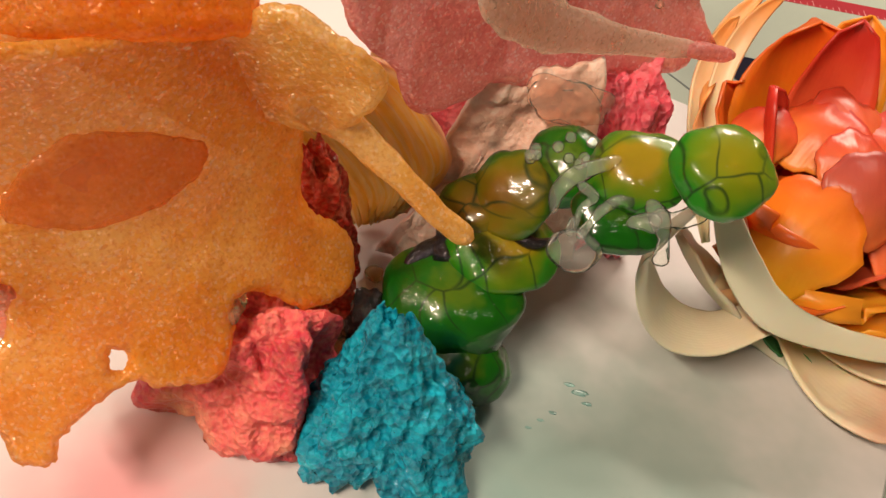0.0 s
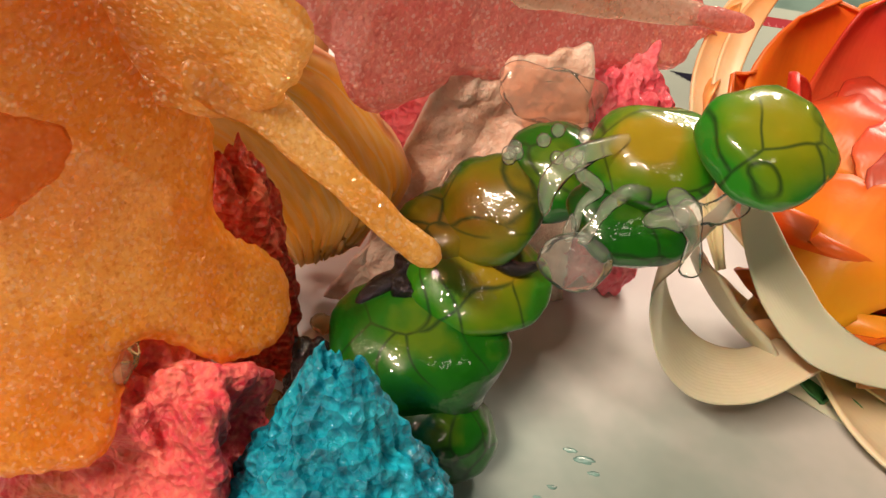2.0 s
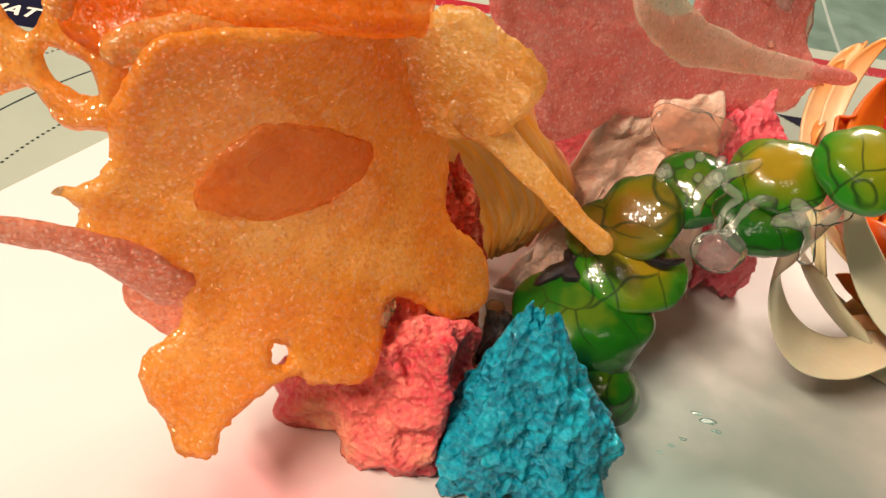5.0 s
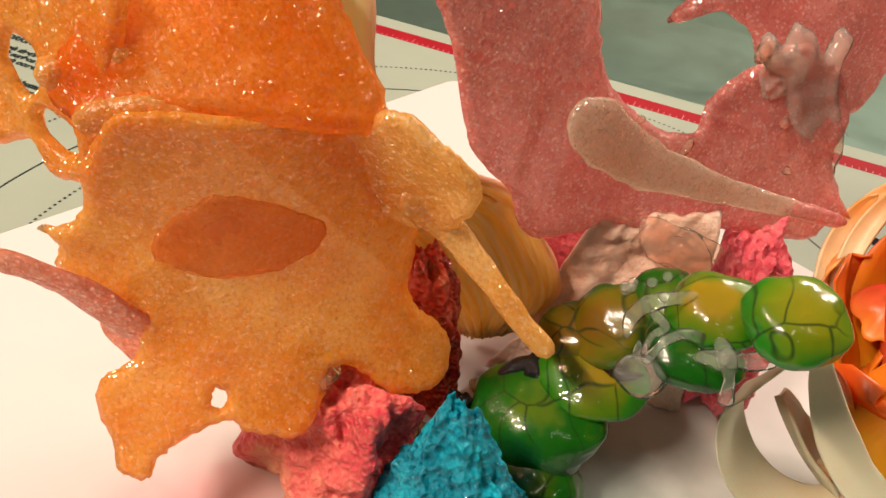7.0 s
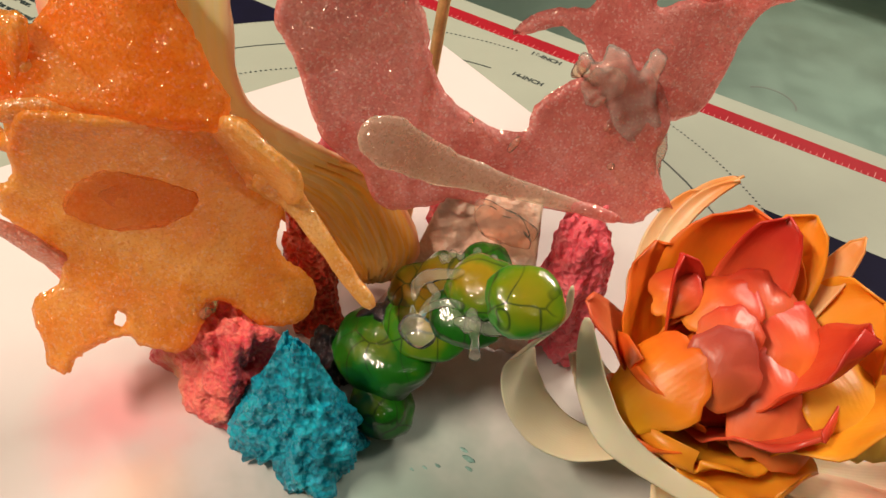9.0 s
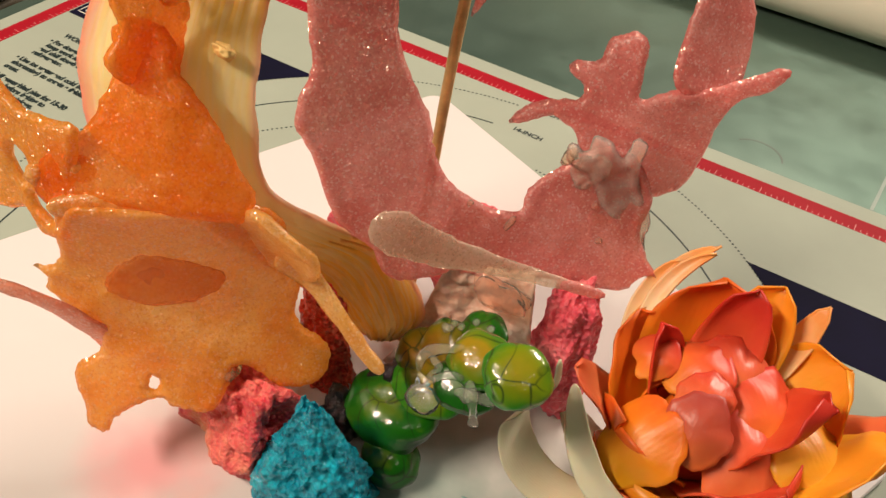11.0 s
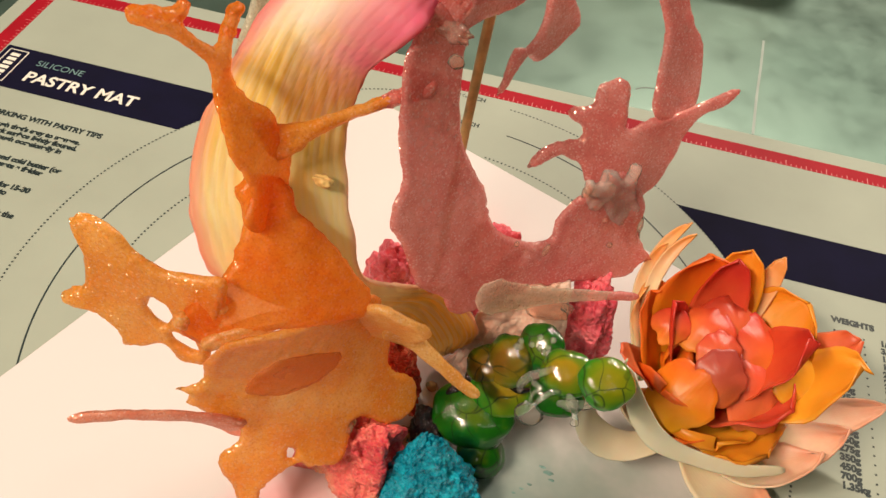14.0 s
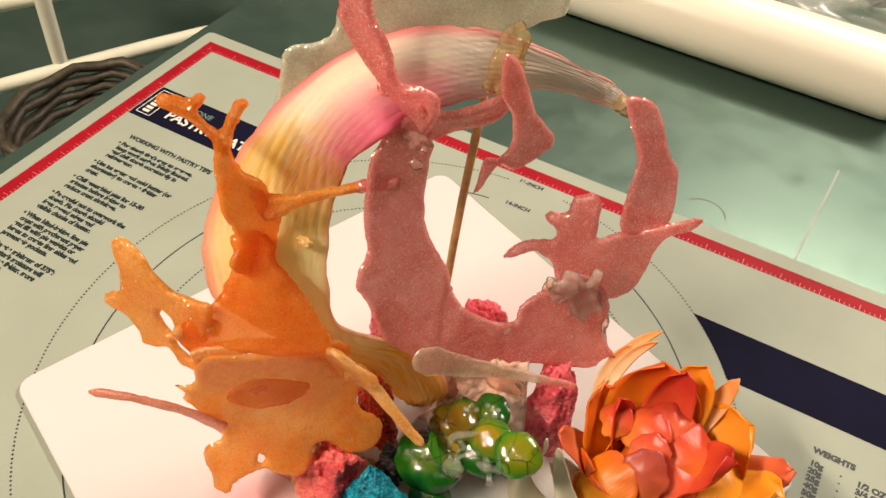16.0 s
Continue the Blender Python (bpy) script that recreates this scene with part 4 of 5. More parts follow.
def quads(name, rects, z, material):
    verts, faces = [], []
    for x0, x1, y0, y1 in rects:
        b = len(verts)
        verts += [(x0, y0, z), (x1, y0, z), (x1, y1, z), (x0, y1, z)]
        faces.append((b, b + 1, b + 2, b + 3))
    return link_mesh(name, verts, faces, material, smooth=False)


inch = 25.4
rects = []
for k in range(-96, 97):
    x = k * inch / 8
    tall = 5.2 if k % 8 == 0 else 3.6 if k % 4 == 0 else 2.2
    rects.append((x - 0.22, x + 0.22, 208.7, 208.7 + tall))
    if abs(k) <= 65:
        rects.append((-300.2 - tall, -300.2, x - 0.22, x + 0.22))
tagged(part("ruler_ticks", quads("ruler_ticks", rects, 1.33, plain_mat("tick_ink", (0.52, 0.17, 0.18), 0.55, 0.1)), mat), kind="stuff")


def ring_line(radius, width, gaps=()):
    pts, out = [], []
    for g in range(0, 361, 2):
        if any(a < g < b for a, b in gaps):
            if len(pts) > 1:
                out.append(pts)
            pts = []
        else:
            pts.append((4 + radius * math.cos(radians(g)), 2 + radius * math.sin(radians(g))))
    return out + [pts]


for run in ring_line(174.5, 1.0, [(83, 97)]):
    part("circle_line", line_band("circle_line", run, 0.9, LINE_INK, 1.2, 1.3), mat)
for radius in (199.5, 149.5):
    count = int(radius * 2 * math.pi / 2.6)
    rr = []
    for k in range(count):
        g = 360 * k / count
        if not 84 < g < 96:
            x, y = 4 + radius * math.cos(radians(g)), 2 + radius * math.sin(radians(g))
            rr.append((x - 0.55, x + 0.55, y - 0.55, y + 0.55))
    tagged(part("dotted_circle", quads("dotted_circle", rr, 1.3, LINE_INK), mat), kind="stuff")


def bar(sign):
    ys = np.linspace(111.5, 150, 12)
    verts = [(sign * 299, y, 1.3) for y in ys] + [(4 + sign * math.sqrt(199.5 ** 2 - (y - 2) ** 2), y, 1.3) for y in ys]
    n = len(ys)
    faces = [(i, i + n, i + n + 1, i + 1) if sign < 0 else (i, i + 1, i + n + 1, i + n) for i in range(n - 1)]
    return link_mesh("title_bar", verts, faces, NAVY_INK, smooth=False)


part("title_bar", bar(-1), mat, "navy printed bar")
part("title_bar", bar(1), mat, "navy printed bar")
# maker's mark: a plain framed block
for x0, x1, y0, y1 in ((-296, -282.5, 116, 116.7), (-296, -282.5, 146.3, 147), (-296, -295.3, 116, 147), (-283.2, -282.5, 116, 147)):
    part("maker_frame", quads("maker_frame", [(x0, x1, y0, y1)], 1.38, WHITE_INK), mat)
part("maker_block", quads("maker_block", [(-292.5, -286.5, 119 + 4.3 * k, 121.9 + 4.3 * k) for k in range(6)], 1.38, WHITE_INK), mat)
lettering("SILICONE", -272.5, 136.5, 7.6, plain_mat("teal_ink", (0.16, 0.28, 0.28), 0.55), mat, z=1.42)
lettering("PASTRY MAT", -272.5, 121, 13.1, WHITE_INK, mat, z=1.4, bold=0.35)
lettering("WORKING WITH PASTRY TIPS", -277, 89, 5.6, LINE_INK, mat, bold=0.28)
y = 80.0
for text in ("\u2022 For dough that's easy to manage,\n  keep work surface lightly floured,\n  and chill dough occasionally in\n  refrigerator.",
             "\u2022 Use ice water and cold butter (or\n  shortening) to create a flakier\n  crust.",
             "\u2022 Chill assembled pies for 15-30\n  minutes before baking to\n  reduce crust shrinkage.",
             "\u2022 Be careful not to overwork the\n  dough. Pie dough should\n  have ragged edges and\n  visible chunks of butter.",
             "\u2022 When blind-baking, line pie\n  crust with parchment paper\n  and fill with pie weights or\n  beans to create firm sides and\n  prevent air pockets.",
             "\u2022 Bake at a minimum of 375\u00b0;\n  the butter's moisture will\n  steam for a flakier, more\n  tender crust."):
    lettering(text, -279, y, 5.0, LINE_INK, mat, bold=0.34, line=1.0)
    y -= 5.0 * (text.count("\n") + 1) + 4.2
lettering("WEIGHTS", 226, 89.3, 5.2, LINE_INK, mat, bold=0.35)
grams = "10g 20g 25g 40g 50g 60g 75g 110g 125g 150g 175g 200g 225g 250g 275g 350g 450g 700g 1.35kg".split()
ounces = "1/2|3/4|1|1 1/2|2|2 1/2|3|4|4 1/2|5|6|7|8|9|10|12|16|24|48".split("|")
lettering("\n".join(grams), 226, 80.3, 5.0, LINE_INK, mat, bold=0.32)
lettering("\n".join(o + " OZ" for o in ounces), 251, 80.3, 5.0, LINE_INK, mat, bold=0.32)
part("column_dots", quads("column_dots", [(242, 243, 81.3 - 5 * k, 82.3 - 5 * k) for k in range(19)], 1.35, LINE_INK), mat)
lettering("14-INCH", 0.5, 176.2, 5.0, LINE_INK, mat, align="CENTER", bold=0.2)
lettering("16-INCH", -1, 201.8, 5.0, LINE_INK, mat, align="CENTER", bold=0.2)

mat.location, mat.rotation_euler = (0.003, 0.002, 0), (0, 0, radians(1.3))

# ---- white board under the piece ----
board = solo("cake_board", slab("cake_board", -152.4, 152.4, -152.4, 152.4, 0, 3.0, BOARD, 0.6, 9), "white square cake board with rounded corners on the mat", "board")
board.matrix_world = pose(0.028, -0.017, 0.0012, 0, 0, -20.5)

# ---- great petal arch ----
arch = thing("petal_arch", (30, -5, 4), "tall curved gum paste petal, white with yellow and pink blush", "sugar petal")
STATIONS = [((22, -3, 12), (40, -6, 24)), ((12, -12, 30), (50, -6, 46)), ((-2, -26, 52), (35, -2, 66)), ((-24, -46, 84), (23, -16, 79)), ((-37, -56, 104), (14, -28, 91)), ((-43, -60, 116), (6, -36, 104)),
            ((-47, -57, 132), (2, -34, 124)), ((-50, -50, 144), (-4, -25, 140)), ((-50, -38, 159), (-7, -16, 153)), ((-46, -26, 173), (-6, -11, 163)), ((-37, -7, 191), (-1, -10, 177)),
            ((-22, 14, 207), (14, -10, 196)), ((-4, 29, 217), (18, 8, 197)), ((19, 36, 224), (26, 26, 196)), ((38, 50, 219), (38, 44, 195)), ((53, 78, 198), (49, 68, 188)),
            ((66, 104, 177), (63, 94, 171)), ((75, 111, 166), (74, 104, 164))]


def arch_mesh():
    a, b = spline([s[0] for s in STATIONS], 7), spline([s[1] for s in STATIONS], 7)
    n, m = len(a), 41
    g3, uvs = np.zeros((n, m, 3)), []
    for i in range(n):
        tan = (a[min(i + 1, n - 1)] + b[min(i + 1, n - 1)] - a[max(i - 1, 0)] - b[max(i - 1, 0)])
        across = b[i] - a[i]
        nor = np.cross(tan, across)
        nor /= np.linalg.norm(nor)
        w = np.linalg.norm(across)
        s = i / (n - 1)
        for j in range(m):
            g = j / (m - 1)
            arcing = -0.10 * w * (1 - (2 * g - 1) ** 2)
            vein = (0.9 + 1.3 * max(0.0, 1 - s / 0.24)) * abs(math.sin(13 * g * math.pi + 40 * s + 3.0 * noise.noise((g * 3, s * 9, 0)))) + 0.35 * noise.noise((g * 22 + s * 8, s * 16, 2))
            rag = 1.0 * noise.noise((s * 28, g * 2, 4)) * abs(2 * g - 1) ** 3
            g3[i, j] = a[i] + across * g + nor * (arcing + vein * min(1.0, w / 25)) + across / w * rag
            uvs.append((s, g))
    du, dv = np.gradient(g3, axis=0), np.gradient(g3, axis=1)
    nn = np.cross(du, dv)
    nn /= np.linalg.norm(nn, axis=2, keepdims=True) + 1e-9
    top, low = (g3 + nn * 0.9).reshape(-1, 3), (g3 - nn * 0.9).reshape(-1, 3)
    k = n * m
    faces = []
    for i in range(n - 1):
        for j in range(m - 1):
            p = i * m + j
            faces += [(p, p + 1, p + m + 1, p + m), (k + p, k + p + m, k + p + m + 1, k + p + 1)]
    rim = list(range(m)) + [i * m + m - 1 for i in range(1, n)] + [(n - 1) * m + j for j in range(m - 2, -1, -1)] + [i * m for i in range(n - 2, 0, -1)]
    for p, q in zip(rim, rim[1:] + rim[:1]):
        faces.append((q, p, k + p, k + q))
    return link_mesh("petal", list(top) + list(low), faces, ARCHPASTE, uvs=uvs + uvs)


part("petal", arch_mesh(), arch)
KNOT = plain_mat("yellow_paste", (0.86, 0.60, 0.22), 0.5, 0.15)
part("paste_knot", droplet("paste_knot", (-9, -33, 145), (3.6, 2.0, 2.6), KNOT, (0.3, -0.8, 0.4), 4, 0.5, 3), arch, "torn yellow knot of paste")

# ---- poured orange piece ----
orange = thing("orange_sugar_splash", (0, -66, 4), "translucent orange poured sugar splash with glittering crystals", "sugar splash")
part("front_sheet", cast_sheet("front_sheet", FRONT, ORANGE, 3.0, 1.5, 1.0, 1), orange)
part("upper_sheet", cast_sheet("upper_sheet", BODY, TANGERINE, 3.6, 1.5, 1.0, 2), orange)
part("antler", cast_sheet("antler", STEM, TANGERINE, 3.4, 1.4, 0.8, 3), orange)
part("arm", cast_sheet("arm", ARM, ORANGE, 3.0, 1.3, 0.4, 4), orange, "thin orange arm")
part("arm_tip", cast_sheet("arm_tip", ARMTIP, PINK, 3.4, 1.2, 0.2, 8), orange, "rose-pink tip of the arm")
part("limb", cast_sheet("limb", LIMB, ORANGE, 3.4, 1.4, 0.6, 5), orange)
part("cloudy_patch", cast_sheet("cloudy_patch", WINDOW, RUSSET, 0.9, 1.6, 0.3, 6, shift=1.75), orange, "rosy thinner patch")
part("crest", sweep("crest", [(-34, -85, 106), (-29, -82, 108), (-18, -74, 110), (-6, -64, 109), (4, -57, 107), (11, -51, 106)], [6, 8, 8, 7, 7, 5], [5, 7, 7, 6, 5, 4], (0, -0.8, 0.6), AMBER, rough=0.3), orange, "glossy thick fold")
part("flap", cast_sheet("flap", FLAP, AMBER, 3.0, 1.4, 1.0, 7), orange, "pale amber hanging flap")
part("finger", sweep("finger", [(20, -46, 90), (28, -42, 81), (43, -43, 69), (51, -43.4, 62), (59, -43.6, 56)], [14, 8, 5.6, 5.4, 6.0], [3, 3.5, 4, 4, 4.2], [(0.55, 0.65, 0.5), (0.7, 0.2, 0.7)], AMBER, rough=0.18), orange, "long amber finger")
part("rear_disc", droplet("rear_disc", (-28, -78, 52), (12, 13, 1.6), ROSE, (0.45, -0.85, 0.25), 4, 0.12, 2), orange, "rosy rounded lobe behind the front sheet")
part("spike", sweep("spike", [(-73, -114, 82), (-60, -108, 82), (-46, -101, 78), (-33, -93, 70), (-24, -85, 54)], [6.5, 5.5, 6, 9, 13], [3.5, 3.5, 3.5, 3, 3], (0.1, -0.2, 1.0), ROSE, rough=0.3, seed=4), orange, "rose-coloured side spike")
for c, s in (((-41, -82, 113), 4.2), ((-29, -75, 117), 4.6)):
    part("nodule", droplet("nodule", c, (s * 0.8, s * 0.8, s), AMBER, (-0.2, -0.5, 0.8), 3, 0.15), orange)

# ---- poured pink piece ----
pink = thing("pink_sugar_splash", (46, 2, 4), "tall translucent pink poured sugar splash with glittering crystals", "sugar splash")
part("column_sheet", cast_sheet("column_sheet", COLUMN, PINK, 3.0, 1.6, 0.8, 11), pink)
part("branch", cast_sheet("branch", BRANCH, PINK, 3.0, 1.5, 0.8, 12), pink)
part("riser", cast_sheet("riser", RISER, PINK, 3.0, 1.5, 0.6, 13), pink)
part("crown", cast_sheet("crown", TOPLEFT, PINK, 3.2, 1.5, 0.5, 14), pink)
part("cross_arm", cast_sheet("cross_arm", CROSS, PINK, 4.0, 1.3, 0.4, 15), pink)
part("hanger", cast_sheet("hanger", HANGER, PINK, 2.8, 1.3, 0.6, 16), pink)
grey = thing("grey_sugar_sheet", (0, 40, 4), "pale grey clear sugar sheet behind the white petal", "sugar sheet")
part("sheet", cast_sheet("sheet", GREY, GREYSUGAR, 2.4, 1.7, 1.0, 17), grey)
milky = thing("milky_sugar_finger", (70, -20, 90), "milky translucent sugar finger with a pink tip", "sugar shard")
part("blade", sweep("blade", [(51, -41, 115), (57, -35, 111), (66, -24, 101), (84, -10, 93), (105, 1, 88)], [9, 14, 11, 6, 3.8], [2.6, 2.6, 2.6, 2.6, 2.6], [(-0.1, 0.55, 0.8), (0.2, 0.3, 0.9)], MILKY, rough=0.2), milky)
part("tip", sweep("tip", [(97, -3.2, 89.8), (103, 0, 88.4), (111, 4, 86.6)], [4.0, 4.4, 3.2], [3.0, 3.0, 2.4], (0.2, 0.3, 0.9), PINK, rough=0.2), milky, "rose-pink tip of the finger")

# ---- clear isomalt glue and drops ----
solo("sugar_glue", cast_sheet("sugar_glue", GLUE, CLOUDY, 4.5, 1.1, 1.4, 31), "clear shiny sugar glue draped over the pink splash", "sugar glue", "glue drops")
for c, s, nrm, mt, lab in (((86, 37, 105), (5, 7, 2.4), (0.6, -0.7, 0.3), CLOUDY, "clear shiny sugar glue on the pink splash"),
                           ((93, 44, 88), (5, 8, 3), (0.4, -0.8, 0.3), PINKGLASS, "rosy shiny sugar glue on the pink splash"),
                           ((22, 4, 190), (6, 3, 6), (0.3, -0.9, 0.3), PINKGLASS, "rosy sugar glue at the crown joint"),
                           ((43, 45, 196), (6, 4, 6), (0.3, -0.9, 0.3), CARAMEL, "amber sugar glue under the petal"),
                           ((40, 42, 212), (7, 14, 4), (0.3, -0.9, 0.4), CARAMEL, "amber sugar glue over the white petal"),
                           ((76, 105, 166), (6, 4, 6), (0.3, -0.9, 0.3), CARAMEL, "amber sugar glue at the petal's end"),
                           ((8, -64, 45), (7, 5, 4), (0, -0.5, 0.8), CARAMEL, "amber sugar glue over the coral lump")):
    solo("sugar_glue", droplet("sugar_glue", c, s, mt, nrm, 4, 0.55, c[0]), lab, "sugar glue", "glue drops")

for c, s in (((70, 14, 88), (1.2, 3.2, 1.1)), ((91, 36, 92), (1.4, 1.6, 1.2)), ((58, 6, 96), (1.0, 1.2, 0.9)), ((96, 34, 80), (1.3, 1.2, 1.0)), ((80, 30, 112), (2.2, 3.6, 1.6)), ((26, -2, 183), (3.0, 2.4, 2.0))):
    solo("sugar_drip", droplet("sugar_drip", c, s, PINKGLASS, (0.5, -0.8, 0.3), 3, 0.2, c[1]), "small shiny sugar drip on the pink splash", "sugar drip", "glue drops")

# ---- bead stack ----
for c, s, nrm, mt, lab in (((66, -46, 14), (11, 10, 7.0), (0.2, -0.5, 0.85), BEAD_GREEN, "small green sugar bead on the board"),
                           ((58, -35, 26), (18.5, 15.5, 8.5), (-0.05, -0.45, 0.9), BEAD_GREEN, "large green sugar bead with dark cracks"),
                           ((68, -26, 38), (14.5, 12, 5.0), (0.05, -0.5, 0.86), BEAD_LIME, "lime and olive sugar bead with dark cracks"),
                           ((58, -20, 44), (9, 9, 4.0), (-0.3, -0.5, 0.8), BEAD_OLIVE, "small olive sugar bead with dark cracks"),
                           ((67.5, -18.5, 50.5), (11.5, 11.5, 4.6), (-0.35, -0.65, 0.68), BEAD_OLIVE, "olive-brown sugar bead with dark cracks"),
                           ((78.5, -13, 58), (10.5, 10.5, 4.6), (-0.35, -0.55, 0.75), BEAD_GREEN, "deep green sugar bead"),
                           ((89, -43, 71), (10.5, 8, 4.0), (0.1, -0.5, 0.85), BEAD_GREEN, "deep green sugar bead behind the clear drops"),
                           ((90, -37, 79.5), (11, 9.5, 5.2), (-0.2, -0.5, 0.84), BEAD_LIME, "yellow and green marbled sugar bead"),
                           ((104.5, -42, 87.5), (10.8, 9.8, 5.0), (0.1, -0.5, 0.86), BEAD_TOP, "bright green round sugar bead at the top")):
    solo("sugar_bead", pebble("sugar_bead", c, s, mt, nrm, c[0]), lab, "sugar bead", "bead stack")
# added black runs put the shade of the bead gaps into solid form
for pts, w in (([(44, -32, 30), (50, -27, 34), (58, -24, 36), (66, -30, 33), (72, -34, 31)], [4, 7, 8, 7, 3]), ([(60, -14, 44), (66, -22, 43), (74, -27, 43), (80, -26, 45)], [3, 5, 5, 2])):
    solo("bead_gap_fill", sweep("bead_gap_fill", pts, w, [q * 0.7 for q in w], (0.2, -0.6, 0.7), CHARCOAL, 12, 6, 0.3), "black glossy run that darkens the gap between the beads", "syrup", "bead stack")
drops = thing("clear_drops", (80, -52, 60), "clear dripping isomalt drops hanging from the beads", "sugar drip")
part("drop", droplet("drop", (80, -52, 68), (5.6, 4.4, 5.8), CLEAR, (0.1, -0.5, 0.85), 4, 0.08), drops)
for pts, w in (([(80, -52, 72), (81.5, -52, 77), (83.3, -50, 79), (86, -47, 79), (90, -44, 77)], [3.0, 1.6, 2.2, 3.0, 2.4]), ([(78, -52, 72), (77.6, -52, 77)], [2.4, 1.0]),
               ([(74.4, -46, 71.5), (74.2, -45, 76.5), (76.5, -44, 80.5), (80, -42, 82), (86, -38, 83)], [1.6, 3.4, 3.8, 3.2, 2.4]), ([(77.6, -45, 80), (81.5, -46, 78), (79.5, -47, 75.2), (79, -50, 72)], [2.4, 2.2, 1.4, 1.6]),
               ([(97.6, -51, 68.5), (97.4, -51, 71), (96.5, -50.5, 75), (94.5, -49, 78.5), (92, -46, 80)], [3.6, 3.4, 2.2, 4.4, 3.0]), ([(93, -49, 78.5), (98, -48, 78), (104, -45, 80)], [4.6, 3.6, 4.6]), ([(89, -48.5, 75), (92, -49, 77), (95, -50, 77.5)], [2.4, 3.6, 4.0])):
    part("drip", sweep("drip", pts, w, [q * 0.9 for q in w], (1, 0.2, 0.1), CLEAR, 12, 6, 0.25), drops)
rng = random.Random(4)
for k in range(12):
    c = (74 + rng.uniform(-8, 10), -18 + rng.uniform(-4, 4), 66 + rng.uniform(-3, 4))
    part("bubble", droplet("bubble", c, (1.4, 1.4, 1.4), CLEAR, level=2), drops)

# ---- broken sponge sugar and other lumps ----
solo("blue_sugar_rock", boulder("blue_sugar_rock", (52, -70, 27), (29, 20, 28), BLUE, 6, 0.26, 0.025, 0.86, 2, 8, (-5, 6), 0.3, 3.2), "turquoise porous sugar rock shaped like a peak", "sugar rock", "sugar rocks")
solo("coral_sugar_rock", boulder("coral_sugar_rock", (11, -64, 20), (24, 16, 22), CORAL, 6, 0.40, 0.05, 0.25, 5, -8, (4, 2), 0.5, 1.0), "coral and crimson broken sponge sugar rock", "sugar rock", "sugar rocks")
solo("dark_red_sugar_rock", boulder("dark_red_sugar_rock", (24, -26, 30), (10, 9, 30), DARKRED, 6, 0.32, 0.10, 0.25, 8, 10, (-6, 0)), "dark red glossy sugar rock under the orange splash", "sugar rock", "sugar rocks")
solo("burnt_or_gap_lump", boulder("burnt_or_gap_lump", (40, -41, 14), (9, 9, 12), CHARCOAL, 5, 0.35, 0.1, 0.2, 9), "nearly black burnt sugar lump between the beads", "sugar rock", "sugar rocks")
# added black lump stands in for the dark gap between these beads
solo("burnt_or_gap_lump", boulder("burnt_or_gap_lump", (60, -26, 32), (11, 8, 7), CHARCOAL, 5, 0.2, 0.03, 0.0, 19), "black lump that darkens the gap between two green beads", "sugar rock", "sugar rocks")
solo("pink_sugar_rock", boulder("pink_sugar_rock", (98, 20, 34), (13, 14, 32), HOTPINK, 6, 0.26, 0.12, 0.15, 11, 20, (0, 6)), "bright pink porous sugar rock behind the beads", "sugar rock", "sugar rocks")
solo("pink_sugar_rock", boulder("pink_sugar_rock", (3, 14, 32), (15, 13, 29), HOTPINK, 5, 0.28, 0.12, 0.3, 13), "pink porous sugar rock behind the white petal", "sugar rock", "sugar rocks")
solo("pink_sugar_rock", boulder("pink_sugar_rock", (46, 40, 32), (17, 12, 34), HOTPINK, 5, 0.28, 0.12, 0.2, 14), "pink porous sugar rock behind the pink splash", "sugar rock", "sugar rocks")
ruffle = thing("tan_paste_ruffle", (60, 3, 4), "tan and rose crumpled fondant ruffle behind the beads", "fondant ruffle")


def crumpled(name, corners, material, lift, seed, nu=40, nv=34, thick=2.0):
    """A crumpled standing sheet between four corners: low near, low far, top far, top near."""
    a, b, c, d = (np.array(p, float) for p in corners)
    nor = np.cross(b - a, d - a)
    nor /= np.linalg.norm(nor)
    verts, faces = [], []
    for side in (0.5, -0.5):
        for i in range(nu):
            for j in range(nv):
                s, g = i / (nu - 1), j / (nv - 1)
                p = (a * (1 - s) + b * s) * (1 - g) + (d * (1 - s) + c * s) * g
                w = Vector(p) * 0.09 + Vector((seed, 0, 0))
                h = lift * noise.noise(w) + 0.6 * lift * abs(noise.noise(w * 2.1)) + 0.22 * lift * noise.noise(w * 5.0)
                rag = 3.0 * noise.noise((s * 7 + seed, g * 2, 1.0)) * g
                verts.append(p + nor * (h + side * thick) + np.array((0, 0, rag)))
    m = nu * nv
    for i in range(nu - 1):
        for j in range(nv - 1):
            p = i * nv + j
            faces += [(p, p + nv, p + nv + 1, p + 1), (m + p, m + p + 1, m + p + nv + 1, m + p + nv)]
    rim = list(range(nv)) + [i * nv + nv - 1 for i in range(1, nu)] + [(nu - 1) * nv + j for j in range(nv - 2, -1, -1)] + [i * nv for i in range(nu - 2, 0, -1)]
    faces += [(p, q, m + q, m + p) for p, q in zip(rim, rim[1:] + rim[:1])]
    return link_mesh(name, verts, faces, material)


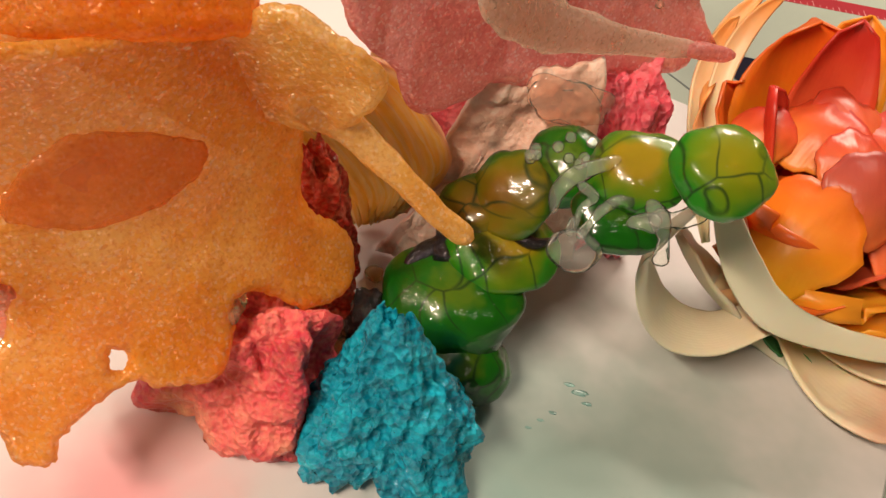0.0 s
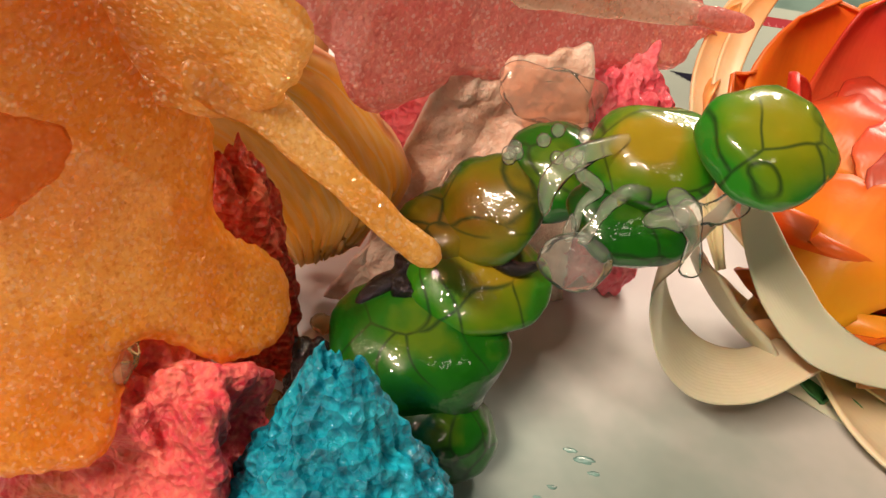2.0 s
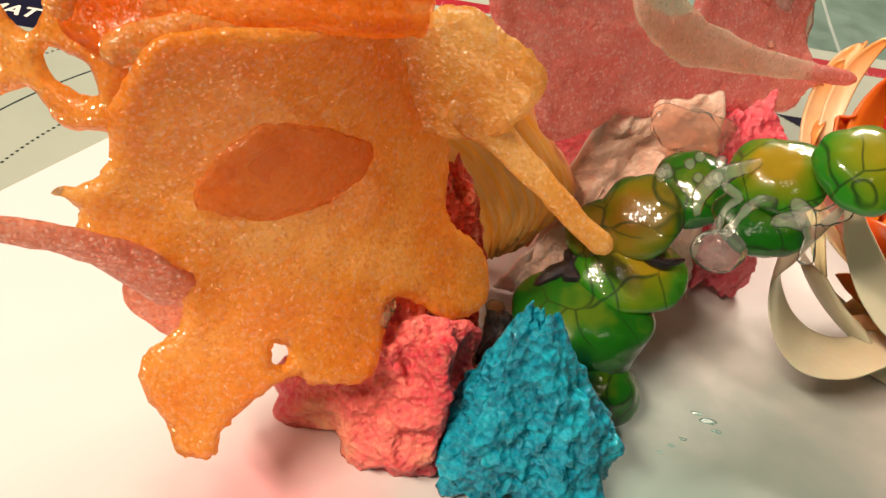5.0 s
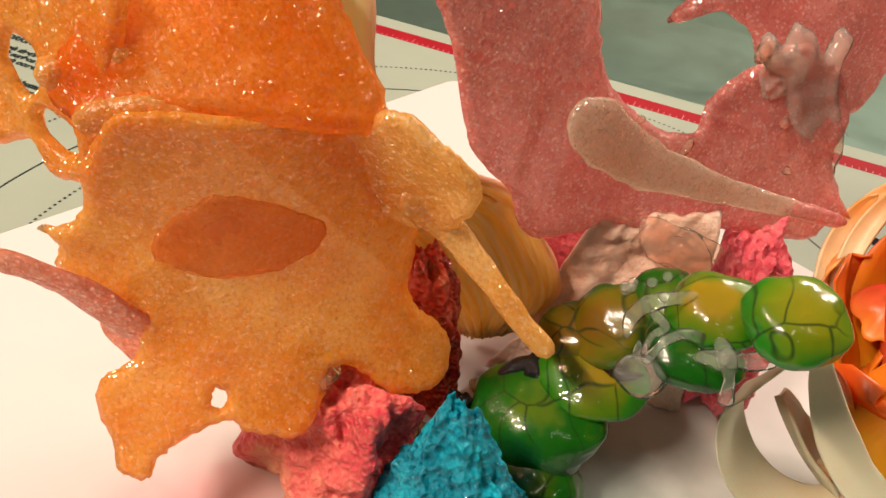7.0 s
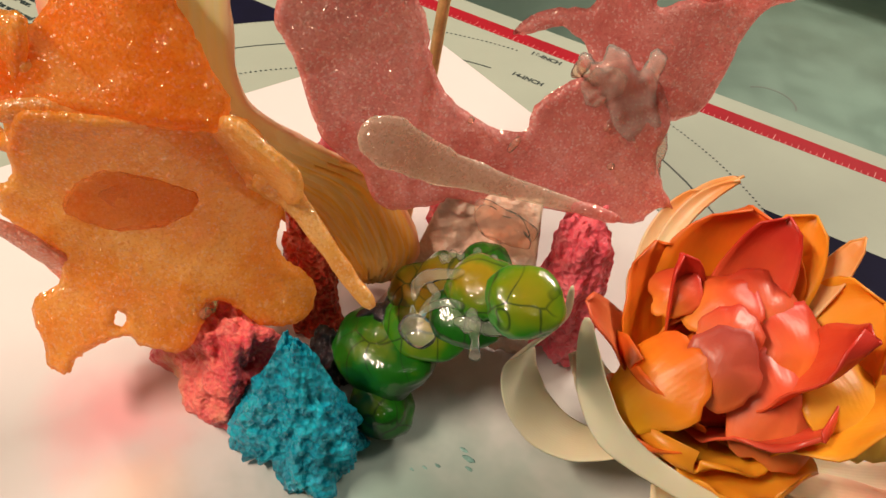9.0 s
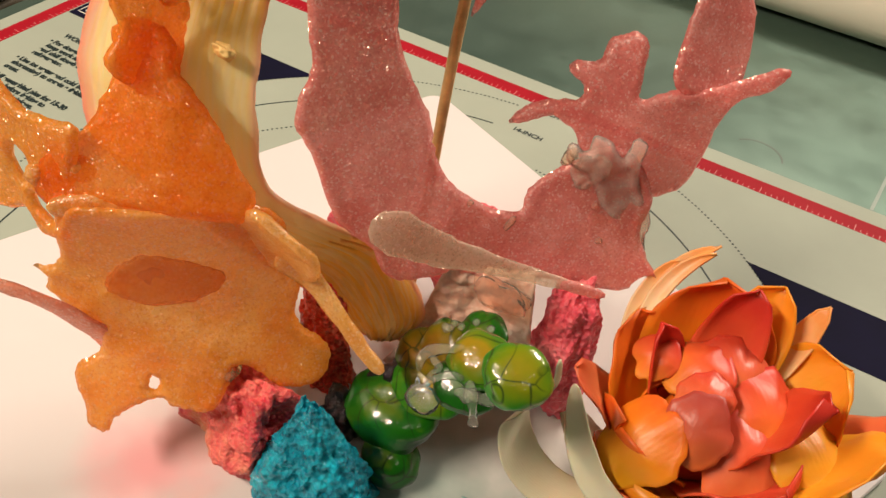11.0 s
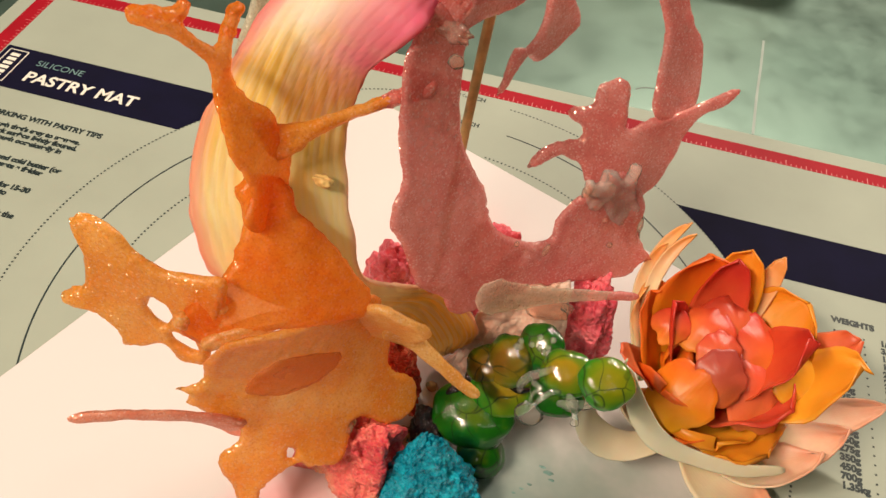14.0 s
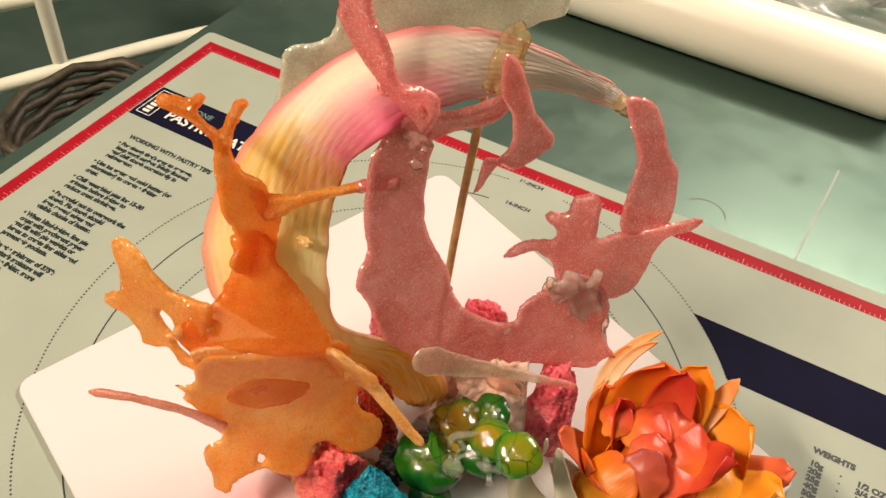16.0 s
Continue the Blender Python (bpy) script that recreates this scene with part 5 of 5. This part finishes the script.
part("frill", crumpled("frill", ((38, -6, 6), (92, 8, 6), (84, 13, 73), (53, 5, 66)), TAN, 4.2, 3.0), ruffle)
part("frill", crumpled("frill", ((33, -6, 6), (48, -4, 6), (58, 2, 44), (40, -3, 20)), TAN, 3.0, 8.0, 20, 20), ruffle)
solo("sugar_glue", droplet("sugar_glue", (76, 2, 66), (11, 6, 2.5), PINKGLASS, (0.1, -0.9, 0.35), 5, 0.4, 6), "peach cloudy sugar glue over the fondant ruffle", "sugar glue", "glue drops")
solo("sugar_glue", droplet("sugar_glue", (30, -48, 10), (6, 5, 6), CARAMEL, (0, 0, 1), 4, 0.5, 9), "amber sugar lump beside the coral rock", "sugar glue", "glue drops")
solo("sugar_drip", droplet("sugar_drip", (35, -15, 6.5), (3, 2.4, 2.4), CARAMEL, (0, 0, 1), 3, 0.3, 4), "small amber sugar drip on the board", "sugar drip", "glue drops")
skewer = sweep("bamboo_skewer", [(20, 33, 5), (22, 38, 60), (24.5, 43, 120), (28, 52, 190)], [4.2] * 4, [4.2] * 4, (1, 0, 0), BAMBOO, 10, 8, 0.04)
solo("bamboo_skewer", skewer, "bamboo skewer standing upright and holding the petal", "skewer")

# ---- peony ----
flower = thing("sugar_flower", (150, 12, 4), "large gum paste flower, red heart, orange and cream outer petals", "sugar flower")
R0 = (150, 12, 16)
PETALS = [
    # tip, width, outward swing, lift, material, cup, wave
    ((185, 10, 81), 34, 6, 12, P_RED, 0.10, 0.12), ((151, 42, 83), 24, 6, 8, P_RED, 0.14, 0.08), ((140, 43, 80), 46, 10, 4, P_ORANGE, 0.16, 0.06),
    ((158, 54, 79), 26, 10, 4, P_AMBER, 0.10, 0.07), ((187, 42, 68), 44, 12, 6, P_AMBER, 0.08, 0.10), ((129, 20, 71), 20, 6, 2, P_RED, 0.20, 0.05),
    ((121, 27, 66), 46, 8, 0, P_ORANGE, 0.14, 0.06), ((112, -7, 63), 22, 8, 10, P_PEACH, 0.14, 0.10), ((157, -6, 58), 30, 6, 10, P_BROWN, 0.20, 0.10),
    ((184, -7, 56), 40, 8, 12, P_SALMON, 0.12, 0.12), ((132, -14, 54), 40, 10, 8, P_ORANGE, 0.14, 0.08), ((138, -27, 40), 38, 12, 6, P_ORANGE, 0.14, 0.08),
    ((205, 9, 75), 42, 14, -8, P_AMBER, 0.08, 0.14), ((160, -24, 40), 44, 12, 4, P_AMBER, 0.12, 0.10), ((210, 31, 66), 26, 10, -2, P_PEACH, 0.1, 0.12),
    ((174, 58, 76), 12, 14, 0, P_CREAM, 0.12, 0.06), ((150, -24, 28), 44, 10, 0, P_CREAM, 0.12, 0.1), ((182, -20, 38), 44, 10, 4, P_AMBER, 0.10, 0.14),
    ((118, 38, 58), 34, 8, 0, P_CREAM, 0.14, 0.06)]
for i, (tip, width, swing, lift, mt, cup, wavy) in enumerate(PETALS):
    d = np.array((tip[0] - 150, tip[1] - 12, 0.0))
    d = d / max(np.linalg.norm(d), 1e-6)
    knee = np.array((150, 12, 0)) + d * (0.4 * swing + 0.55 * math.hypot(tip[0] - 150, tip[1] - 12)) + np.array((0, 0, 16 + 0.38 * (tip[2] - 16) + 0.5 * lift))
    part("petal", petal_mesh("petal", R0, knee, tip, width, mt, cup, 2.2 * wavy, 0.4, i * 1.3, 0.05), flower)
# heart of folded petals
for k, (g, r, h, w, mt) in enumerate(((40, 8, 55, 24, P_RED), (110, 8, 60, 26, P_RED), (180, 8, 57, 24, P_ORANGE), (250, 8, 54, 24, P_BROWN), (320, 9, 54, 26, P_RED),
                                      (75, 14, 66, 30, P_RED), (150, 14, 62, 28, P_ORANGE), (215, 15, 54, 28, P_ORANGE), (290, 16, 50, 30, P_SALMON), (5, 16, 60, 28, P_RED))):
    tx, ty = 151 + r * math.cos(radians(g)), 13 + r * math.sin(radians(g))
    kx, ky = 150 + (abs(r) + 9) * math.cos(radians(g)), 12 + (abs(r) + 9) * math.sin(radians(g))
    part("heart_petal", petal_mesh("heart_petal", (150, 12, 24), (kx, ky, h - 20), (tx, ty, h - 7), w, mt, 0.16, 0.10, 0.3, 40 + k, radial=g), flower)
for k, (at, facing, r, mt) in enumerate((((144, 18, 64), (-0.35, -0.35, 0.87), 11.5, P_RED), ((158, 22, 64), (0.25, -0.35, 0.9), 12.5, P_SALMON), ((151, 4, 65), (0.0, -0.5, 0.86), 9.5, P_SALMON),
                                          ((154, -7, 62), (0.05, -0.7, 0.7), 10.5, P_BROWN), ((174, -2, 53), (0.35, -0.5, 0.8), 15.5, P_SALMON), ((172, 16, 61), (0.3, -0.3, 0.9), 15.5, P_RED),
                                          ((137, -16, 52), (-0.4, -0.65, 0.65), 15, P_ORANGE), ((131, 15, 61), (-0.2, -0.5, 0.8), 8, P_RED), ((192, 10, 56), (0.4, -0.3, 0.86), 14, P_AMBER))):
    part("heart_petal", dome_petal("heart_petal", at, facing, r, mt, 3.7 + k), flower)
part("inner_petal", petal_mesh("inner_petal", (146, -6, 14), (126, -14, 20), (113, -11, 42), 26, P_RIBBON, 0.14, 0.08, 0.4, 33.0, 0.05, 0.9, radial=200), flower, "broad cream petal inside the curled ribbon")
# slender cream filaments and long tails
for k, (knee, tip, w) in enumerate((((106, 44, 64), (132, 69, 72), 6.5), ((110, 40, 66), (133, 54, 80), 6), ((108, 36, 58), (122, 52, 72), 7))):
    part("filament", petal_mesh("filament", (128, 10, 22), knee, tip, w, P_CREAM, 0.15, 0.1, 0.6, 60 + k, 0, 0.9), flower)
for k, (knee, tip, w) in enumerate((((195, -8, 10), (219, 7, 34), 24), ((185, -26, 8), (206, -8, 34), 24), ((170, -30, 6), (192, -30, 16), 34), ((205, 10, 12), (236, 26, 34), 20))):
    part("tail_petal", petal_mesh("tail_petal", (150, 0, 14), knee, tip, w, P_TAIL, 0.12, 0.25, 0.7, 70 + k, 0.1, 0.9), flower, "long cream tail petal with a pink tip")
for pts, w, side in (([(111, -26, 84), (111, -25, 70), (105, -26, 56), (101.5, -27, 48), (106, -29, 36), (115, -29, 27), (127, -27, 25), (142, -20, 30)], [2.5, 4, 9, 14, 16, 16, 14, 12], (0.25, 0.95, 0.1)),
                     ([(115, -16, 65), (119, -20, 57), (126, -26, 48), (136, -30, 40), (152, -30, 35), (172, -29, 34), (190, -24, 36)], [3, 7, 10, 10, 7, 6, 4], [(0.5, 0.3, 0.8), (0.4, 0.6, 0.7), (0.2, 0.7, 0.7)]),
                     ([(140, -6, 10), (158, -12, 7), (172, -22, 6.5), (190, -34, 7)], [8, 11, 13, 10], (0.6, 0.6, 0.5))):
    part("ribbon_petal", sweep("ribbon_petal", pts, w, [1.2] * len(w), side, P_RIBBON, 16, 8, 0.03), flower, "cream curled ribbon petal")
for tip, knee in (((154, -14, 6), (152, -4, 12)), ((170, -22, 7), (160, -10, 14))):
    part("leaf", petal_mesh("leaf", (150, 8, 8), knee, tip, 12, LEAF, 0.1, 0.2, 0.8, tip[0]), flower, "small dark green leaf")

# ---- crumbs and stains on the board ----
for k, (x, y, s) in enumerate(((97, -40, 2.4), (94, -38, 1.6), (99, -43, 1.4), (90, -48, 1.2), (87, -51, 1.0), (84, -54, 0.9))):
    solo("dried_drip", droplet("dried_drip", (x, y, 4.25), (s * 0.9, s * 0.4, 0.07), DYE, level=3, lump=0.5, seed=k), "dried teal sugar drip on the white board", "stain", "drips")

# ---- things beyond the mat ----
pin = thing("rolling_pin", (0, 444, 0), "thick ivory plastic rolling pin on the steel table", "rolling pin")
v, f, nr = [], [], 32
prof = [(-420, 0), (-420, 24), (-416, 29), (-408, 31), (196, 31), (205, 29), (209, 24), (209, 0)]
for x, r in prof:
    v += [(x, 444 + r * math.cos(2 * math.pi * k / nr), 31 + r * math.sin(2 * math.pi * k / nr)) for k in range(nr)]
f = [(i * nr + k, i * nr + (k + 1) % nr, (i + 1) * nr + (k + 1) % nr, (i + 1) * nr + k) for i in range(len(prof) - 1) for k in range(nr)]
part("roller", link_mesh("roller", v, f, PLASTIC), pin)
cap = [(209, 444 + r * math.cos(2 * math.pi * k / nr), 31 + r * math.sin(2 * math.pi * k / nr)) for r in (24.0, 9.0) for k in range(nr)] + [(210.5, 444 + 9 * math.cos(2 * math.pi * k / nr), 31 + 9 * math.sin(2 * math.pi * k / nr)) for k in range(nr)]
part("end_cap", link_mesh("end_cap", [(x + 0.4, y, z) for x, y, z in cap], [(i * nr + k, i * nr + (k + 1) % nr, (i + 1) * nr + (k + 1) % nr, (i + 1) * nr + k) for i in range(2) for k in range(nr)] + [tuple(range(2 * nr, 3 * nr))], PLASTIC), pin)
basket = thing("wicker_basket", (-400, 110, -120), "dark woven wicker basket beside the table", "basket")
for k in range(7):
    z, r = -118 + 11 * k, 44 + 1.5 * k
    pts = [(-398 + r * math.cos(radians(g)), 132 + 1.35 * r * math.sin(radians(g)), z + 2.0 * math.sin(radians(g * 9 + 90 * k))) for g in range(0, 361, 10)]
    part("coil", sweep("coil", pts, [9] * 4, [10] * 4, (0, 0, 1), WICKER, 8, 1, 0.25, k), basket)
rack = thing("wire_rack", (-470, 260, -120), "cream coated rack standing beside the table", "rack")
for pts in ([(-470, 170, -118), (-462, 176, 120)], [(-520, 60, -60), (-380, 330, -60)], [(-560, 60, 0), (-400, 330, 0)]):
    part("rail", sweep("rail", pts, [14, 14], [14, 14], (1, 0, 0), RACK, 12, 6, 0.0), rack)
solo("white_box", slab("white_box", 220, 420, 560, 720, 0, 40, PLASTIC, 3, 8), "low white plastic box beyond the rolling pin", "box")
solo("blue_box", slab("blue_box", -215, -150, 420, 520, 0, 70, BLUEBOX, 3, 8), "dark blue plastic tub on the table", "tub")
solo("clear_bag", droplet("clear_bag", (130, 560, 22), (95, 55, 30), BAGFILM, level=5, lump=0.8, seed=3), "crumpled clear plastic bag on the table", "plastic bag")
